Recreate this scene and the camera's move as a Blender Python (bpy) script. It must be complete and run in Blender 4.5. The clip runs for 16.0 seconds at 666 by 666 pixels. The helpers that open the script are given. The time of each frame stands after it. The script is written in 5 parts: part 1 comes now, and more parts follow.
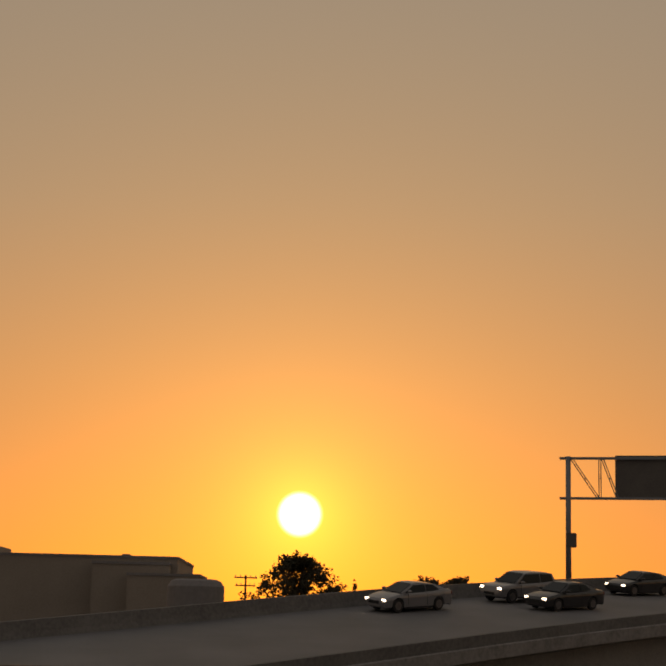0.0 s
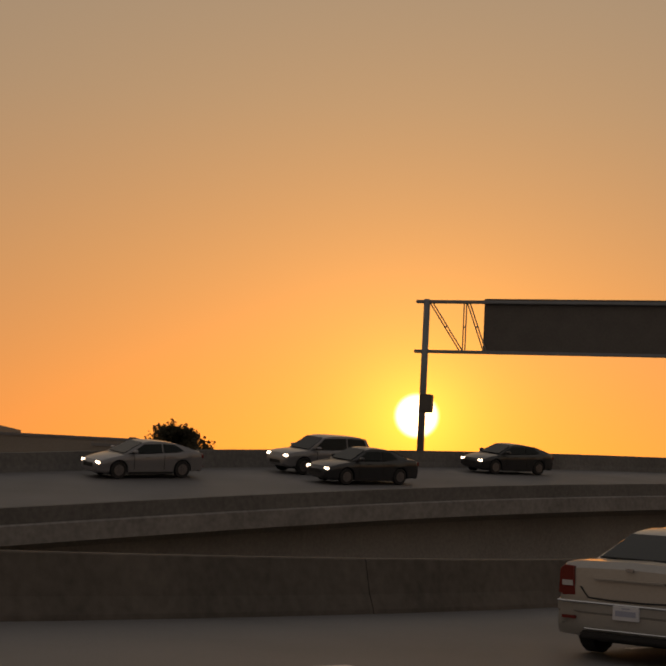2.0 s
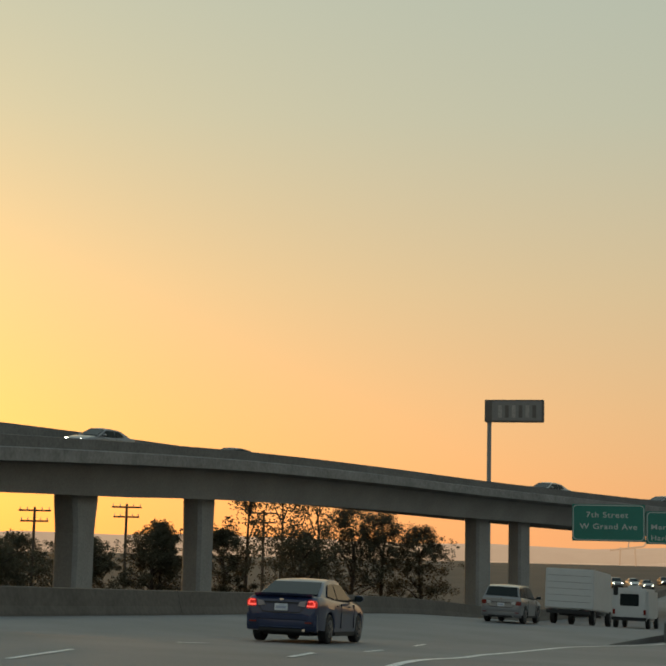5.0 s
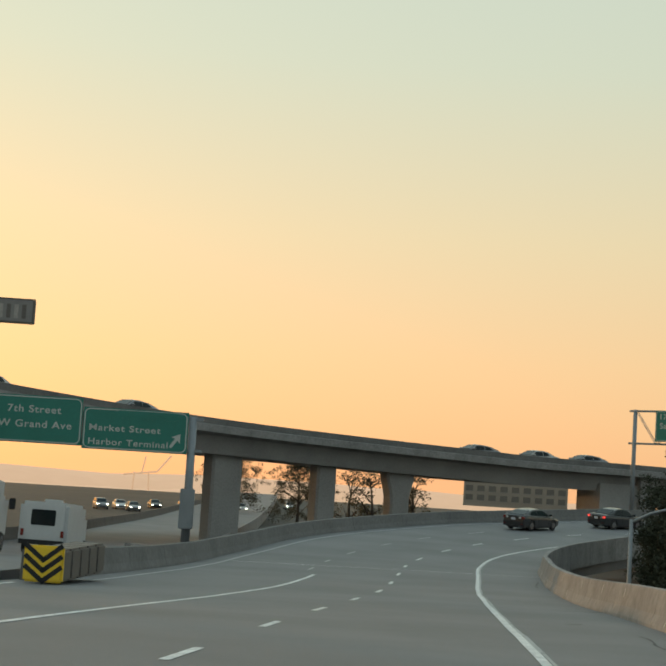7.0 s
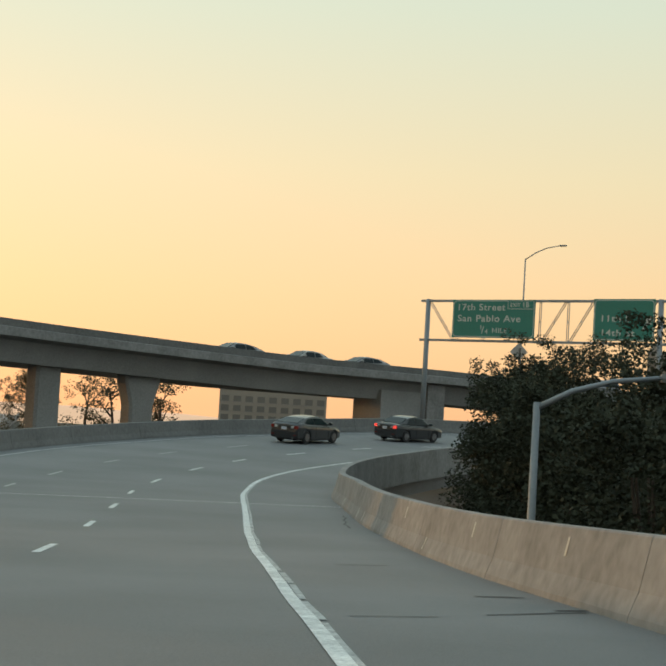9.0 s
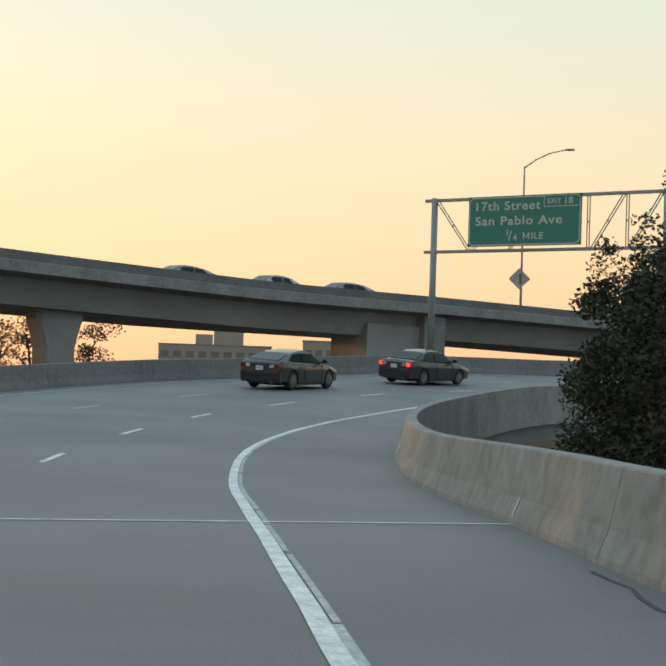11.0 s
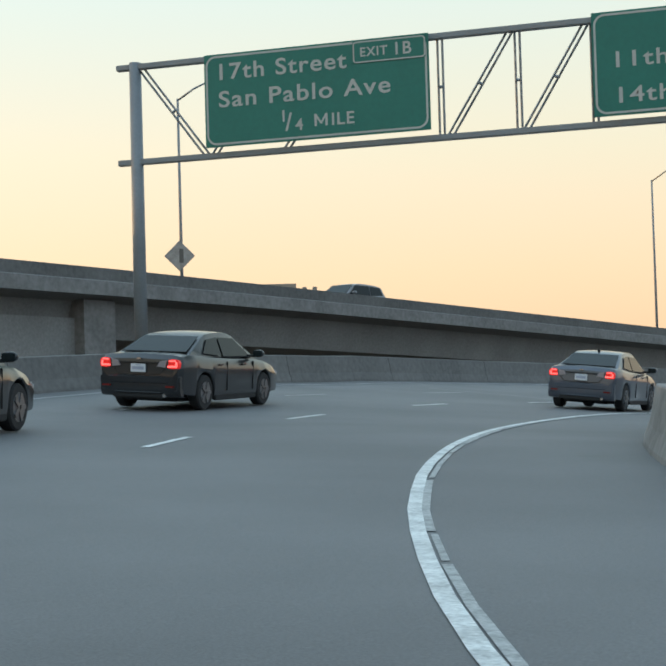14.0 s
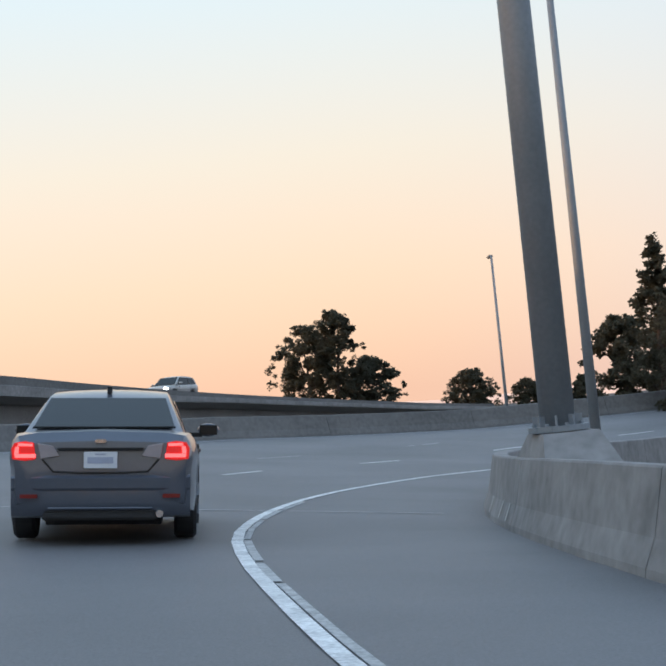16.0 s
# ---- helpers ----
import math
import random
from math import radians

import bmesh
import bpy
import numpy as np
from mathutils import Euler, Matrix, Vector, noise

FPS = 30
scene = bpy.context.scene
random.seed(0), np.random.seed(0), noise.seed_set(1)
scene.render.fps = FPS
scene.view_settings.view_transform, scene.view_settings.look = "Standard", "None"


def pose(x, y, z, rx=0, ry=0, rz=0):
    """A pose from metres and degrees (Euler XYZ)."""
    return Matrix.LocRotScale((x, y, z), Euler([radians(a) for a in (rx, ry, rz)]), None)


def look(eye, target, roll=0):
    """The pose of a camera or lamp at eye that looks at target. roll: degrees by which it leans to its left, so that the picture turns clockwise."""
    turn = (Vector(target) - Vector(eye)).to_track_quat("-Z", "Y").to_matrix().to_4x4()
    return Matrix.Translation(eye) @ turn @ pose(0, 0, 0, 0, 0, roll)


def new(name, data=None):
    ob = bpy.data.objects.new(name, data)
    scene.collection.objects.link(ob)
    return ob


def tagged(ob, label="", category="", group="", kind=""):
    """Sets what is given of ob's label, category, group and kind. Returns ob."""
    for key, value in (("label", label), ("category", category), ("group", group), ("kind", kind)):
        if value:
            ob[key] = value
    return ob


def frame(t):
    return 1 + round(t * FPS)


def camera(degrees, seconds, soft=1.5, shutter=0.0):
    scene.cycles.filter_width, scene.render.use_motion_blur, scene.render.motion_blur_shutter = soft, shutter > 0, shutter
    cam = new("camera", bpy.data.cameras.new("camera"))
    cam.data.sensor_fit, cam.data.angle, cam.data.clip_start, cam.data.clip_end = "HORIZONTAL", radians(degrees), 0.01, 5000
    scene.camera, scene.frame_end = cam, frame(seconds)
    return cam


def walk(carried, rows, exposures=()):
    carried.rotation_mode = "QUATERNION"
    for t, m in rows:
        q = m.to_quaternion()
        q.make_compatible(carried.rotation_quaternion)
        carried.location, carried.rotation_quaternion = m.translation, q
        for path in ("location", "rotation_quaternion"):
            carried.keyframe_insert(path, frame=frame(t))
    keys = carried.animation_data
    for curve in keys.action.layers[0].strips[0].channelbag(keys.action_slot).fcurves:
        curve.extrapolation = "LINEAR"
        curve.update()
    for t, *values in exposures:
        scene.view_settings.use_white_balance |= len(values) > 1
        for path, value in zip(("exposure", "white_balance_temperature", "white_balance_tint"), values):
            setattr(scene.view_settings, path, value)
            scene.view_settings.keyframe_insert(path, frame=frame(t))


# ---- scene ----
# ---- camera and its drive ----
FOV = 24.340
ROWS = [
    (0, 140.582, -164.861, 4.744, 88.936, 10.688, 1.411),
    (0.5, 135.36, -160.615, 4.635, 91.587, 10.199, 2.17),
    (1, 130.361, -156.421, 4.538, 93.043, 9.51, 2.758),
    (1.5, 125.428, -152.331, 4.433, 93.455, 8.41, 2.988),
    (2, 120.477, -148.058, 4.291, 93.267, 6.872, 3.075),
    (2.5, 115.134, -143.788, 4.145, 92.139, 5.546, 3.152),
    (3, 109.417, -139.397, 4.054, 89.186, 4.761, 3.337),
    (3.5, 103.639, -134.871, 4.182, 84.126, 4.91, 3.127),
    (4, 98.354, -130.507, 4.339, 77.72, 5.489, 2.686),
    (4.5, 93.326, -126.972, 4.452, 70.596, 6.627, 2.548),
    (5, 88.594, -124.076, 4.534, 63.795, 7.389, 1.3),
    (5.2, 86.868, -122.77, 4.511, 61.524, 7.899, -0.099),
    (7.3, 70.291, -103.517, 3.425, 44.19, 4.603, 4.201),
    (7.5, 68.654, -101.659, 3.297, 42.78, 4.14, 4.24),
    (8, 64.351, -96.835, 2.959, 39.921, 3.295, 4.127),
    (8.5, 60.136, -92.12, 2.717, 38.089, 3.081, 3.772),
    (9, 56.316, -87.783, 2.405, 37.166, 3.051, 3.361),
    (9.2, 54.773, -86.097, 2.322, 36.859, 3.026, 3.309),
    (11.3, 36.799, -65.948, 1.306, 34.4, 1.099, 1.962),
    (11.5, 35.215, -64.223, 1.202, 34.056, 0.778, 2.331),
    (12, 31.318, -59.827, 0.982, 33.338, 0.51, 1.913),
    (12.5, 27.055, -54.849, 0.881, 31.433, 0.345, 1.371),
    (13, 23.123, -49.846, 0.915, 28.542, 0.825, 0.799),
    (13.5, 19.349, -44.354, 1.04, 24.028, 1.583, -0.304),
    (14, 16.096, -39.016, 1.223, 18.039, 2.413, -1.624),
    (14.5, 13.473, -33.535, 1.373, 11.17, 2.945, -3.068),
    (15, 11.448, -27.629, 1.581, 3.593, 3.179, -4.809),
    (15.5, 10.026, -21.732, 1.801, -4.392, 3.029, -4.933),
    (16, 9.401, -15.693, 1.938, -11.734, 2.36, -5.696),
]
ROAD_KNOTS = [
    (201.57, -215.07, 3.34),
    (171.46, -190.28, 3.34),
    (140.58, -164.86, 3.34),
    (132.08, -157.88, 3.18),
    (123.67, -150.79, 2.96),
    (115.16, -143.82, 2.75),
    (106.47, -137.08, 2.74),
    (97.88, -130.20, 2.95),
    (88.74, -124.09, 3.11),
    (80.45, -116.91, 2.66),
    (73.50, -108.39, 1.85),
    (66.41, -99.98, 1.20),
    (59.21, -91.67, 0.72),
    (51.87, -83.48, 0.31),
    (44.55, -75.26, 0.00),
    (37.37, -66.93, -0.25),
    (30.27, -58.53, -0.44),
    (23.35, -49.98, -0.46),
    (17.16, -40.89, -0.25),
    (12.41, -30.99, 0.12),
    (9.88, -20.31, 0.52),
    (9.70, -9.33, 0.59),
    (11.48, 1.51, 0.52),
    (15.28, 11.82, 0.49),
    (20.96, 21.22, 0.48),
    (28.30, 29.39, 0.48),
    (37.05, 36.02, 0.48),
    (46.90, 40.89, 0.48),
    (57.49, 43.81, 0.48),
    (68.43, 44.69, 0.47),
    (73.78, 44.36, 0.47),
]
BRIDGE_KNOTS = [ (-170, 86.93, 2.75), (-145, 62.16, 5.83), (-117, 34.47, 7.74), (-90, 9.68, 8.46), (-60, -8.92, 7.85), (-30, -17.03, 6.93), (0, -13.68, 6.14), (30, -5.82, 5.48), (60, 6.25, 4.25), (90, 23.06, 2.54), (115, 40, 1.1), (140, 60, -0.6), (165, 82, -2.2) ]


def row_pose(x, y, z, yaw, pitch, roll):
    a, p = radians(yaw), radians(pitch)
    ahead = Vector((-math.sin(a) * math.cos(p), math.cos(a) * math.cos(p), math.sin(p)))
    return look((x, y, z), Vector((x, y, z)) + ahead, roll)


cam = camera(FOV, 16.0, soft=2.2)
walk(cam, [(r[0], row_pose(*r[1:])) for r in ROWS],
     exposures=[(0, -0.06, 10000, 24), (3, -0.03, 10000, 26), (4, 0.12, 8000, 10), (4.5, 0.6, 7400, -3), (5.2, 1.08, 7050, -6), (7.3, 1.53, 6900, -7),
                (9.2, 1.7, 6800, -7), (11.3, 1.86, 6200, -4), (12.5, 1.92, 6000, -3), (13.5, 1.94, 5950, -2), (14.5, 1.97, 5800, -3), (15.5, 1.97, 5750, 7), (16, 1.98, 5600, 8)])

# ---- sky, sun ----
SUN_EL, SUN_AZ = radians(3.96), radians(180.0)
SUN_DIR = Vector((math.cos(SUN_EL) * math.cos(SUN_AZ), math.cos(SUN_EL) * math.sin(SUN_AZ), math.sin(SUN_EL)))
world = bpy.data.worlds.new("evening_sky")
scene.world = world
world.use_nodes = True
wn, wl = world.node_tree.nodes, world.node_tree.links
wn.clear()
w_out = wn.new("ShaderNodeOutputWorld")
w_bg = wn.new("ShaderNodeBackground")
sky = wn.new("ShaderNodeTexSky")
sky.sky_type = "NISHITA"
sky.sun_disc = False
sky.sun_elevation = SUN_EL
sky.sun_rotation = radians(270.0)
sky.altitude = 0.0
sky.air_density, sky.dust_density, sky.ozone_density = 1.0, 1.2, 1.0
w_bg.inputs["Strength"].default_value = 0.1
# haze of the low sun: a pale band over the horizon, the aureole and the disc
w_co = wn.new("ShaderNodeTexCoord")


def w_math(op, a, b=None):
    n = wn.new("ShaderNodeMath")
    n.operation = op
    for k, v in enumerate((a, b)):
        if isinstance(v, (int, float)):
            n.inputs[k].default_value = v
        elif v is not None:
            wl.new(v, n.inputs[k])
    return n.outputs[0]


def w_add(base, factor, colour):
    m = wn.new("ShaderNodeMix")
    m.data_type, m.blend_type, m.clamp_factor = "RGBA", "ADD", False
    m.inputs["B"].default_value = (*colour, 1)
    wl.new(factor, m.inputs["Factor"])
    wl.new(base, m.inputs["A"])
    return m.outputs["Result"]


w_dot = wn.new("ShaderNodeVectorMath")
w_dot.operation = "DOT_PRODUCT"
w_dot.inputs[1].default_value = SUN_DIR
wl.new(w_co.outputs["Generated"], w_dot.inputs[0])
w_ang = w_math("ARCCOSINE", w_dot.outputs["Value"])
w_xyz = wn.new("ShaderNodeSeparateXYZ")
wl.new(w_co.outputs["Generated"], w_xyz.inputs[0])
w_el = w_math("ARCSINE", w_xyz.outputs["Z"])
w_ramp = wn.new("ShaderNodeValToRGB")
HAZE = ((0.0, (0.62, 0.36, 0.22)), (0.05, (0.66, 0.44, 0.28)), (0.1, (0.62, 0.5, 0.36)), (0.17, (0.52, 0.53, 0.48)), (0.35, (0.45, 0.53, 0.6)), (1.0, (0.4, 0.52, 0.68)))
el = w_ramp.color_ramp.elements
while len(el) < len(HAZE):
    el.new(0.5)
for e, (at, c) in zip(el, HAZE):
    e.position, e.color = at, (*c, 1)
wl.new(w_math("DIVIDE", w_el, radians(90)), w_ramp.inputs[0])
w_sky = wn.new("ShaderNodeMix")
w_sky.data_type, w_sky.blend_type = "RGBA", "MULTIPLY"
w_sky.inputs["Factor"].default_value = 1.0
w_sky.inputs["B"].default_value = (0.1, 0.1, 0.1, 1)
wl.new(sky.outputs["Color"], w_sky.inputs["A"])
w_haze = wn.new("ShaderNodeMix")
w_haze.data_type, w_haze.blend_type, w_haze.clamp_factor = "RGBA", "ADD", False
# the sky dims on the side away from the sun
w_east = wn.new("ShaderNodeMapRange")
w_east.interpolation_type = "SMOOTHSTEP"
for key, value in (("From Min", radians(95)), ("From Max", radians(170)), ("To Min", 4.0), ("To Max", 3.3)):
    w_east.inputs[key].default_value = value
wl.new(w_ang, w_east.inputs["Value"])
wl.new(w_east.outputs[0], w_haze.inputs["Factor"])
wl.new(w_sky.outputs["Result"], w_haze.inputs["A"])
w_cool = wn.new("ShaderNodeMapRange")
w_cool.interpolation_type = "SMOOTHSTEP"
for key, value in (("From Min", radians(100)), ("From Max", radians(150)), ("To Min", 0.0), ("To Max", 1.0)):
    w_cool.inputs[key].default_value = value
wl.new(w_ang, w_cool.inputs["Value"])
w_side = wn.new("ShaderNodeMix")
w_side.data_type = "RGBA"
w_side.inputs["B"].default_value = (0.43, 0.47, 0.55, 1)
wl.new(w_cool.outputs[0], w_side.inputs["Factor"])
wl.new(w_ramp.outputs[0], w_side.inputs["A"])
wl.new(w_side.outputs["Result"], w_haze.inputs["B"])
low = w_math("EXPONENT", w_math("DIVIDE", w_math("MAXIMUM", w_el, 0.0), -radians(8.8)))
wide_glow = w_math("EXPONENT", w_math("DIVIDE", w_ang, -radians(22)))
w_c = w_add(w_haze.outputs["Result"], w_math("MULTIPLY", low, wide_glow), (9.0, 1.5, -1.3))
w_c = w_add(w_c, wide_glow, (0.95, 1.1, 0.95))
# thick low air near the sun takes out the blue
w_thick = w_math("MULTIPLY", w_math("EXPONENT", w_math("DIVIDE", w_math("MAXIMUM", w_el, 0.0), -radians(15))), w_math("EXPONENT", w_math("MULTIPLY", w_math("POWER", w_math("DIVIDE", w_ang, radians(25)), 2.0), -1.0)))
w_red = wn.new("ShaderNodeMix")
w_red.data_type, w_red.blend_type = "RGBA", "MULTIPLY"
w_red.inputs["B"].default_value = (1.0, 0.87, 0.36, 1)
wl.new(w_thick, w_red.inputs["Factor"])
wl.new(w_c, w_red.inputs["A"])
w_c = w_red.outputs["Result"]
w_c = w_add(w_c, w_math("EXPONENT", w_math("DIVIDE", w_ang, -radians(1.7))), (9.0, 6.5, 0.8))
w_disc = wn.new("ShaderNodeMapRange")
w_disc.interpolation_type = "SMOOTHSTEP"
w_disc.inputs["From Min"].default_value = radians(0.9)
w_disc.inputs["From Max"].default_value = radians(0.56)
wl.new(w_ang, w_disc.inputs["Value"])
w_c = w_add(w_c, w_disc.outputs[0], (40, 36, 26))
wl.new(w_c, w_bg.inputs["Color"])
wl.new(w_bg.outputs[0], w_out.inputs["Surface"])

sun = new("sun_lamp", bpy.data.lights.new("sun_lamp", "SUN"))
sun.data.energy, sun.data.angle, sun.data.color = 0.36, radians(0.6), (1.0, 0.5, 0.2)
sun.matrix_world = look(SUN_DIR * 100, (0, 0, 0))


# ---- materials ----
def material(name, colour, rough=0.7, metal=0.0, vary=0.15, scale=3.0, fine=40.0, bump=0.1, coat=0.0, emit=None, strength=0.0, random_tint=0.0):
    m = bpy.data.materials.new(name)
    m.use_nodes = True
    n, l = m.node_tree.nodes, m.node_tree.links
    b = n["Principled BSDF"]
    b.inputs["Roughness"].default_value = rough
    b.inputs["Metallic"].default_value = metal
    if coat:
        b.inputs["Coat Weight"].default_value = coat
        b.inputs["Coat Roughness"].default_value = 0.06
    if emit:
        b.inputs["Emission Color"].default_value = (*emit, 1)
        b.inputs["Emission Strength"].default_value = strength
    co = n.new("ShaderNodeTexCoord")
    big, small = n.new("ShaderNodeTexNoise"), n.new("ShaderNodeTexNoise")
    big.inputs["Scale"].default_value, small.inputs["Scale"].default_value = scale, fine
    big.inputs["Detail"].default_value, small.inputs["Detail"].default_value = 5, 4
    add = n.new("ShaderNodeMath")
    add.operation = "MULTIPLY_ADD"
    add.inputs[1].default_value = 0.5
    for t in (big, small):
        l.new(co.outputs["Object"], t.inputs["Vector"])
    l.new(small.outputs["Fac"], add.inputs[0])
    half = n.new("ShaderNodeMath")
    half.operation = "MULTIPLY"
    half.inputs[1].default_value = 0.5
    l.new(big.outputs["Fac"], half.inputs[0])
    l.new(half.outputs[0], add.inputs[2])
    ramp = n.new("ShaderNodeValToRGB")
    ramp.color_ramp.elements[0].position, ramp.color_ramp.elements[1].position = 0.32, 0.68
    ramp.color_ramp.elements[0].color = (*[max(0, c * (1 - vary)) for c in colour], 1)
    ramp.color_ramp.elements[1].color = (*[min(1, c * (1 + vary)) for c in colour], 1)
    l.new(add.outputs[0], ramp.inputs[0])
    last = ramp.outputs[0]
    if random_tint:
        geo, hsv = n.new("ShaderNodeNewGeometry"), n.new("ShaderNodeHueSaturation")
        mp = n.new("ShaderNodeMapRange")
        mp.inputs["To Min"].default_value, mp.inputs["To Max"].default_value = 1 - random_tint, 1 + random_tint
        l.new(geo.outputs["Random Per Island"], mp.inputs["Value"])
        l.new(mp.outputs[0], hsv.inputs["Value"])
        l.new(last, hsv.inputs["Color"])
        last = hsv.outputs[0]
    l.new(last, b.inputs["Base Color"])
    if bump:
        bm_ = n.new("ShaderNodeBump")
        bm_.inputs["Strength"].default_value = bump
        bm_.inputs["Distance"].default_value = 0.02
        l.new(add.outputs[0], bm_.inputs["Height"])
        l.new(bm_.outputs[0], b.inputs["Normal"])
    return m


M = {}
M["asphalt"] = material("worn_asphalt", (0.14, 0.14, 0.144), 0.64, vary=0.32, scale=0.22, fine=60, bump=0.25)
M["dirt"] = material("dry_ground", (0.06, 0.052, 0.042), 0.95, vary=0.35, scale=0.05, fine=3, bump=0.3)
M["concrete"] = material("stained_concrete", (0.285, 0.28, 0.272), 0.85, vary=0.22, scale=0.35, fine=9, bump=0.2)
M["barrier"] = material("barrier_concrete", (0.23, 0.223, 0.217), 0.85, vary=0.32, scale=0.7, fine=5, bump=0.08)
# barrier concrete darkened: the colour holds the shade of the backlit side
M["barrier_dark"] = material("backlit_dark_concrete", (0.1, 0.088, 0.077), 0.9, vary=0.3, scale=0.5, fine=6, bump=0.12)
# darker grey carries the outer barrier's backlit shade; the weathered parapets share it
M["barrier_grey"] = material("weathered_backlit_concrete", (0.15, 0.147, 0.142), 0.9, vary=0.3, scale=0.4, fine=6, bump=0.1)
M["paint_line"] = material("worn_road_paint", (0.68, 0.68, 0.66), 0.7, vary=0.42, scale=3.5, fine=26, bump=0.1)
M["paint_old"] = material("flaked_road_paint", (0.42, 0.42, 0.41), 0.8, vary=0.45, scale=6, fine=30, bump=0.2)
M["steel"] = material("galvanised_steel", (0.26, 0.27, 0.28), 0.5, 0.6, vary=0.15, scale=2, fine=40, bump=0.03)
M["pole"] = material("grey_painted_pole", (0.23, 0.25, 0.27), 0.55, 0.2, vary=0.12, scale=1.2, fine=20, bump=0.03)
M["sign_green"] = material("sign_green", (0.022, 0.165, 0.13), 0.5, vary=0.1, scale=0.6, fine=8, bump=0.0)
M["sign_white"] = material("sign_white", (0.44, 0.47, 0.45), 0.45, vary=0.06, scale=2, fine=20, bump=0.0)
M["sign_worn"] = material("weathered_sign_face", (0.33, 0.31, 0.29), 0.6, vary=0.3, scale=2.5, fine=14, bump=0.02)
M["sign_back"] = material("sign_back_metal", (0.13, 0.12, 0.11), 0.6, 0.3, vary=0.15, scale=1, fine=10, bump=0.02)
M["sign_yellow"] = material("sign_yellow", (0.75, 0.5, 0.03), 0.5, vary=0.1, scale=2, fine=20, bump=0)
M["black"] = material("black_rubber", (0.018, 0.018, 0.019), 0.8, vary=0.2, scale=6, fine=60, bump=0.1)
M["rim"] = material("alloy_rim", (0.2, 0.2, 0.21), 0.35, 0.8, vary=0.1, scale=6, fine=60, bump=0)
M["glass"] = material("tinted_car_glass", (0.016, 0.022, 0.024), 0.1, 0.0, vary=0.1, scale=2, fine=10, bump=0)
M["lamp_glow"] = material("lamp_filament_strip", (0.6, 0.1, 0.08), 0.3, vary=0.05, scale=5, fine=40, bump=0, emit=(1.0, 0.1, 0.09), strength=0.55)
M["tar"] = material("tar_seal", (0.05, 0.05, 0.052), 0.75, vary=0.2, scale=2, fine=30, bump=0.1)
M["lamp_red"] = material("lit_tail_lamp", (0.5, 0.02, 0.015), 0.25, vary=0.1, scale=5, fine=40, bump=0, emit=(1.0, 0.02, 0.02), strength=0.1)
M["lamp_dark"] = material("tail_lamp_red", (0.16, 0.015, 0.012), 0.2, vary=0.1, scale=5, fine=40, bump=0)
M["lamp_clear"] = material("clear_lamp", (0.5, 0.5, 0.5), 0.15, vary=0.05, scale=5, fine=40, bump=0)
M["lamp_smoke"] = material("smoked_lamp", (0.3, 0.27, 0.28), 0.2, vary=0.05, scale=5, fine=40, bump=0)
M["lamp_on"] = material("lit_headlamp", (0.8, 0.8, 0.78), 0.2, vary=0.05, scale=5, fine=40, bump=0, emit=(1.0, 0.93, 0.8), strength=5.0)
M["plate"] = material("number_plate", (0.6, 0.62, 0.66), 0.5, vary=0.05, scale=5, fine=40, bump=0)
M["plate_bar"] = material("plate_bar", (0.33, 0.36, 0.46), 0.5, vary=0.05, scale=5, fine=40, bump=0)
M["chrome"] = material("chrome_trim", (0.6, 0.6, 0.6), 0.18, 1.0, vary=0.05, scale=5, fine=40, bump=0)
M["bark"] = material("tree_bark", (0.06, 0.045, 0.035), 0.95, vary=0.3, scale=2, fine=14, bump=0.4)
M["leaf"] = material("dusty_leaf", (0.066, 0.07, 0.05), 0.75, vary=0.25, scale=0.8, fine=6, bump=0.0, random_tint=0.45)
M["hedge_leaf"] = material("hedge_leaf", (0.045, 0.05, 0.034), 0.75, vary=0.25, scale=0.8, fine=6, bump=0.0, random_tint=0.25)
for key in ("leaf", "hedge_leaf"):
    M[key].node_tree.nodes["Principled BSDF"].inputs["Specular IOR Level"].default_value = 0.08
lt = M["leaf"].node_tree
trans, mix = lt.nodes.new("ShaderNodeBsdfTranslucent"), lt.nodes.new("ShaderNodeMixShader")
trans.inputs["Color"].default_value = (0.13, 0.112, 0.078, 1)
mix.inputs[0].default_value = 0.5
lt.links.new(lt.nodes["Principled BSDF"].outputs[0], mix.inputs[1])
lt.links.new(trans.outputs[0], mix.inputs[2])
lt.links.new(mix.outputs[0], lt.nodes["Material Output"].inputs["Surface"])
M["wall_tan"] = material("tan_stucco", (0.3, 0.26, 0.22), 0.9, vary=0.12, scale=0.15, fine=3, bump=0.1)
M["wall_grey"] = material("grey_cladding", (0.22, 0.21, 0.21), 0.85, vary=0.12, scale=0.1, fine=2, bump=0.1)
M["window_dark"] = material("dark_window", (0.14, 0.13, 0.12), 0.15, vary=0.1, scale=1, fine=5, bump=0)
# emission stands in for warm air haze over the far distance
M["hill"] = material("hill_haze_glow", (0.33, 0.25, 0.2), 1.0, vary=0.1, scale=0.002, fine=0.02, bump=0, emit=(0.75, 0.43, 0.28), strength=0.26)
M["wood"] = material("weathered_pole_wood", (0.1, 0.075, 0.055), 0.9, vary=0.25, scale=2, fine=14, bump=0.3)
M["box_white"] = material("white_truck_body", (0.5, 0.5, 0.5), 0.5, vary=0.06, scale=0.8, fine=8, bump=0.02)


M["glass"].node_tree.nodes["Principled BSDF"].inputs["Specular IOR Level"].default_value = 0.16


def paint(name, colour, rough=0.3, metal=0.2):
    M[name] = material(name, colour, rough, metal, vary=0.07, scale=1.2, fine=25, bump=0.0, coat=0.6)


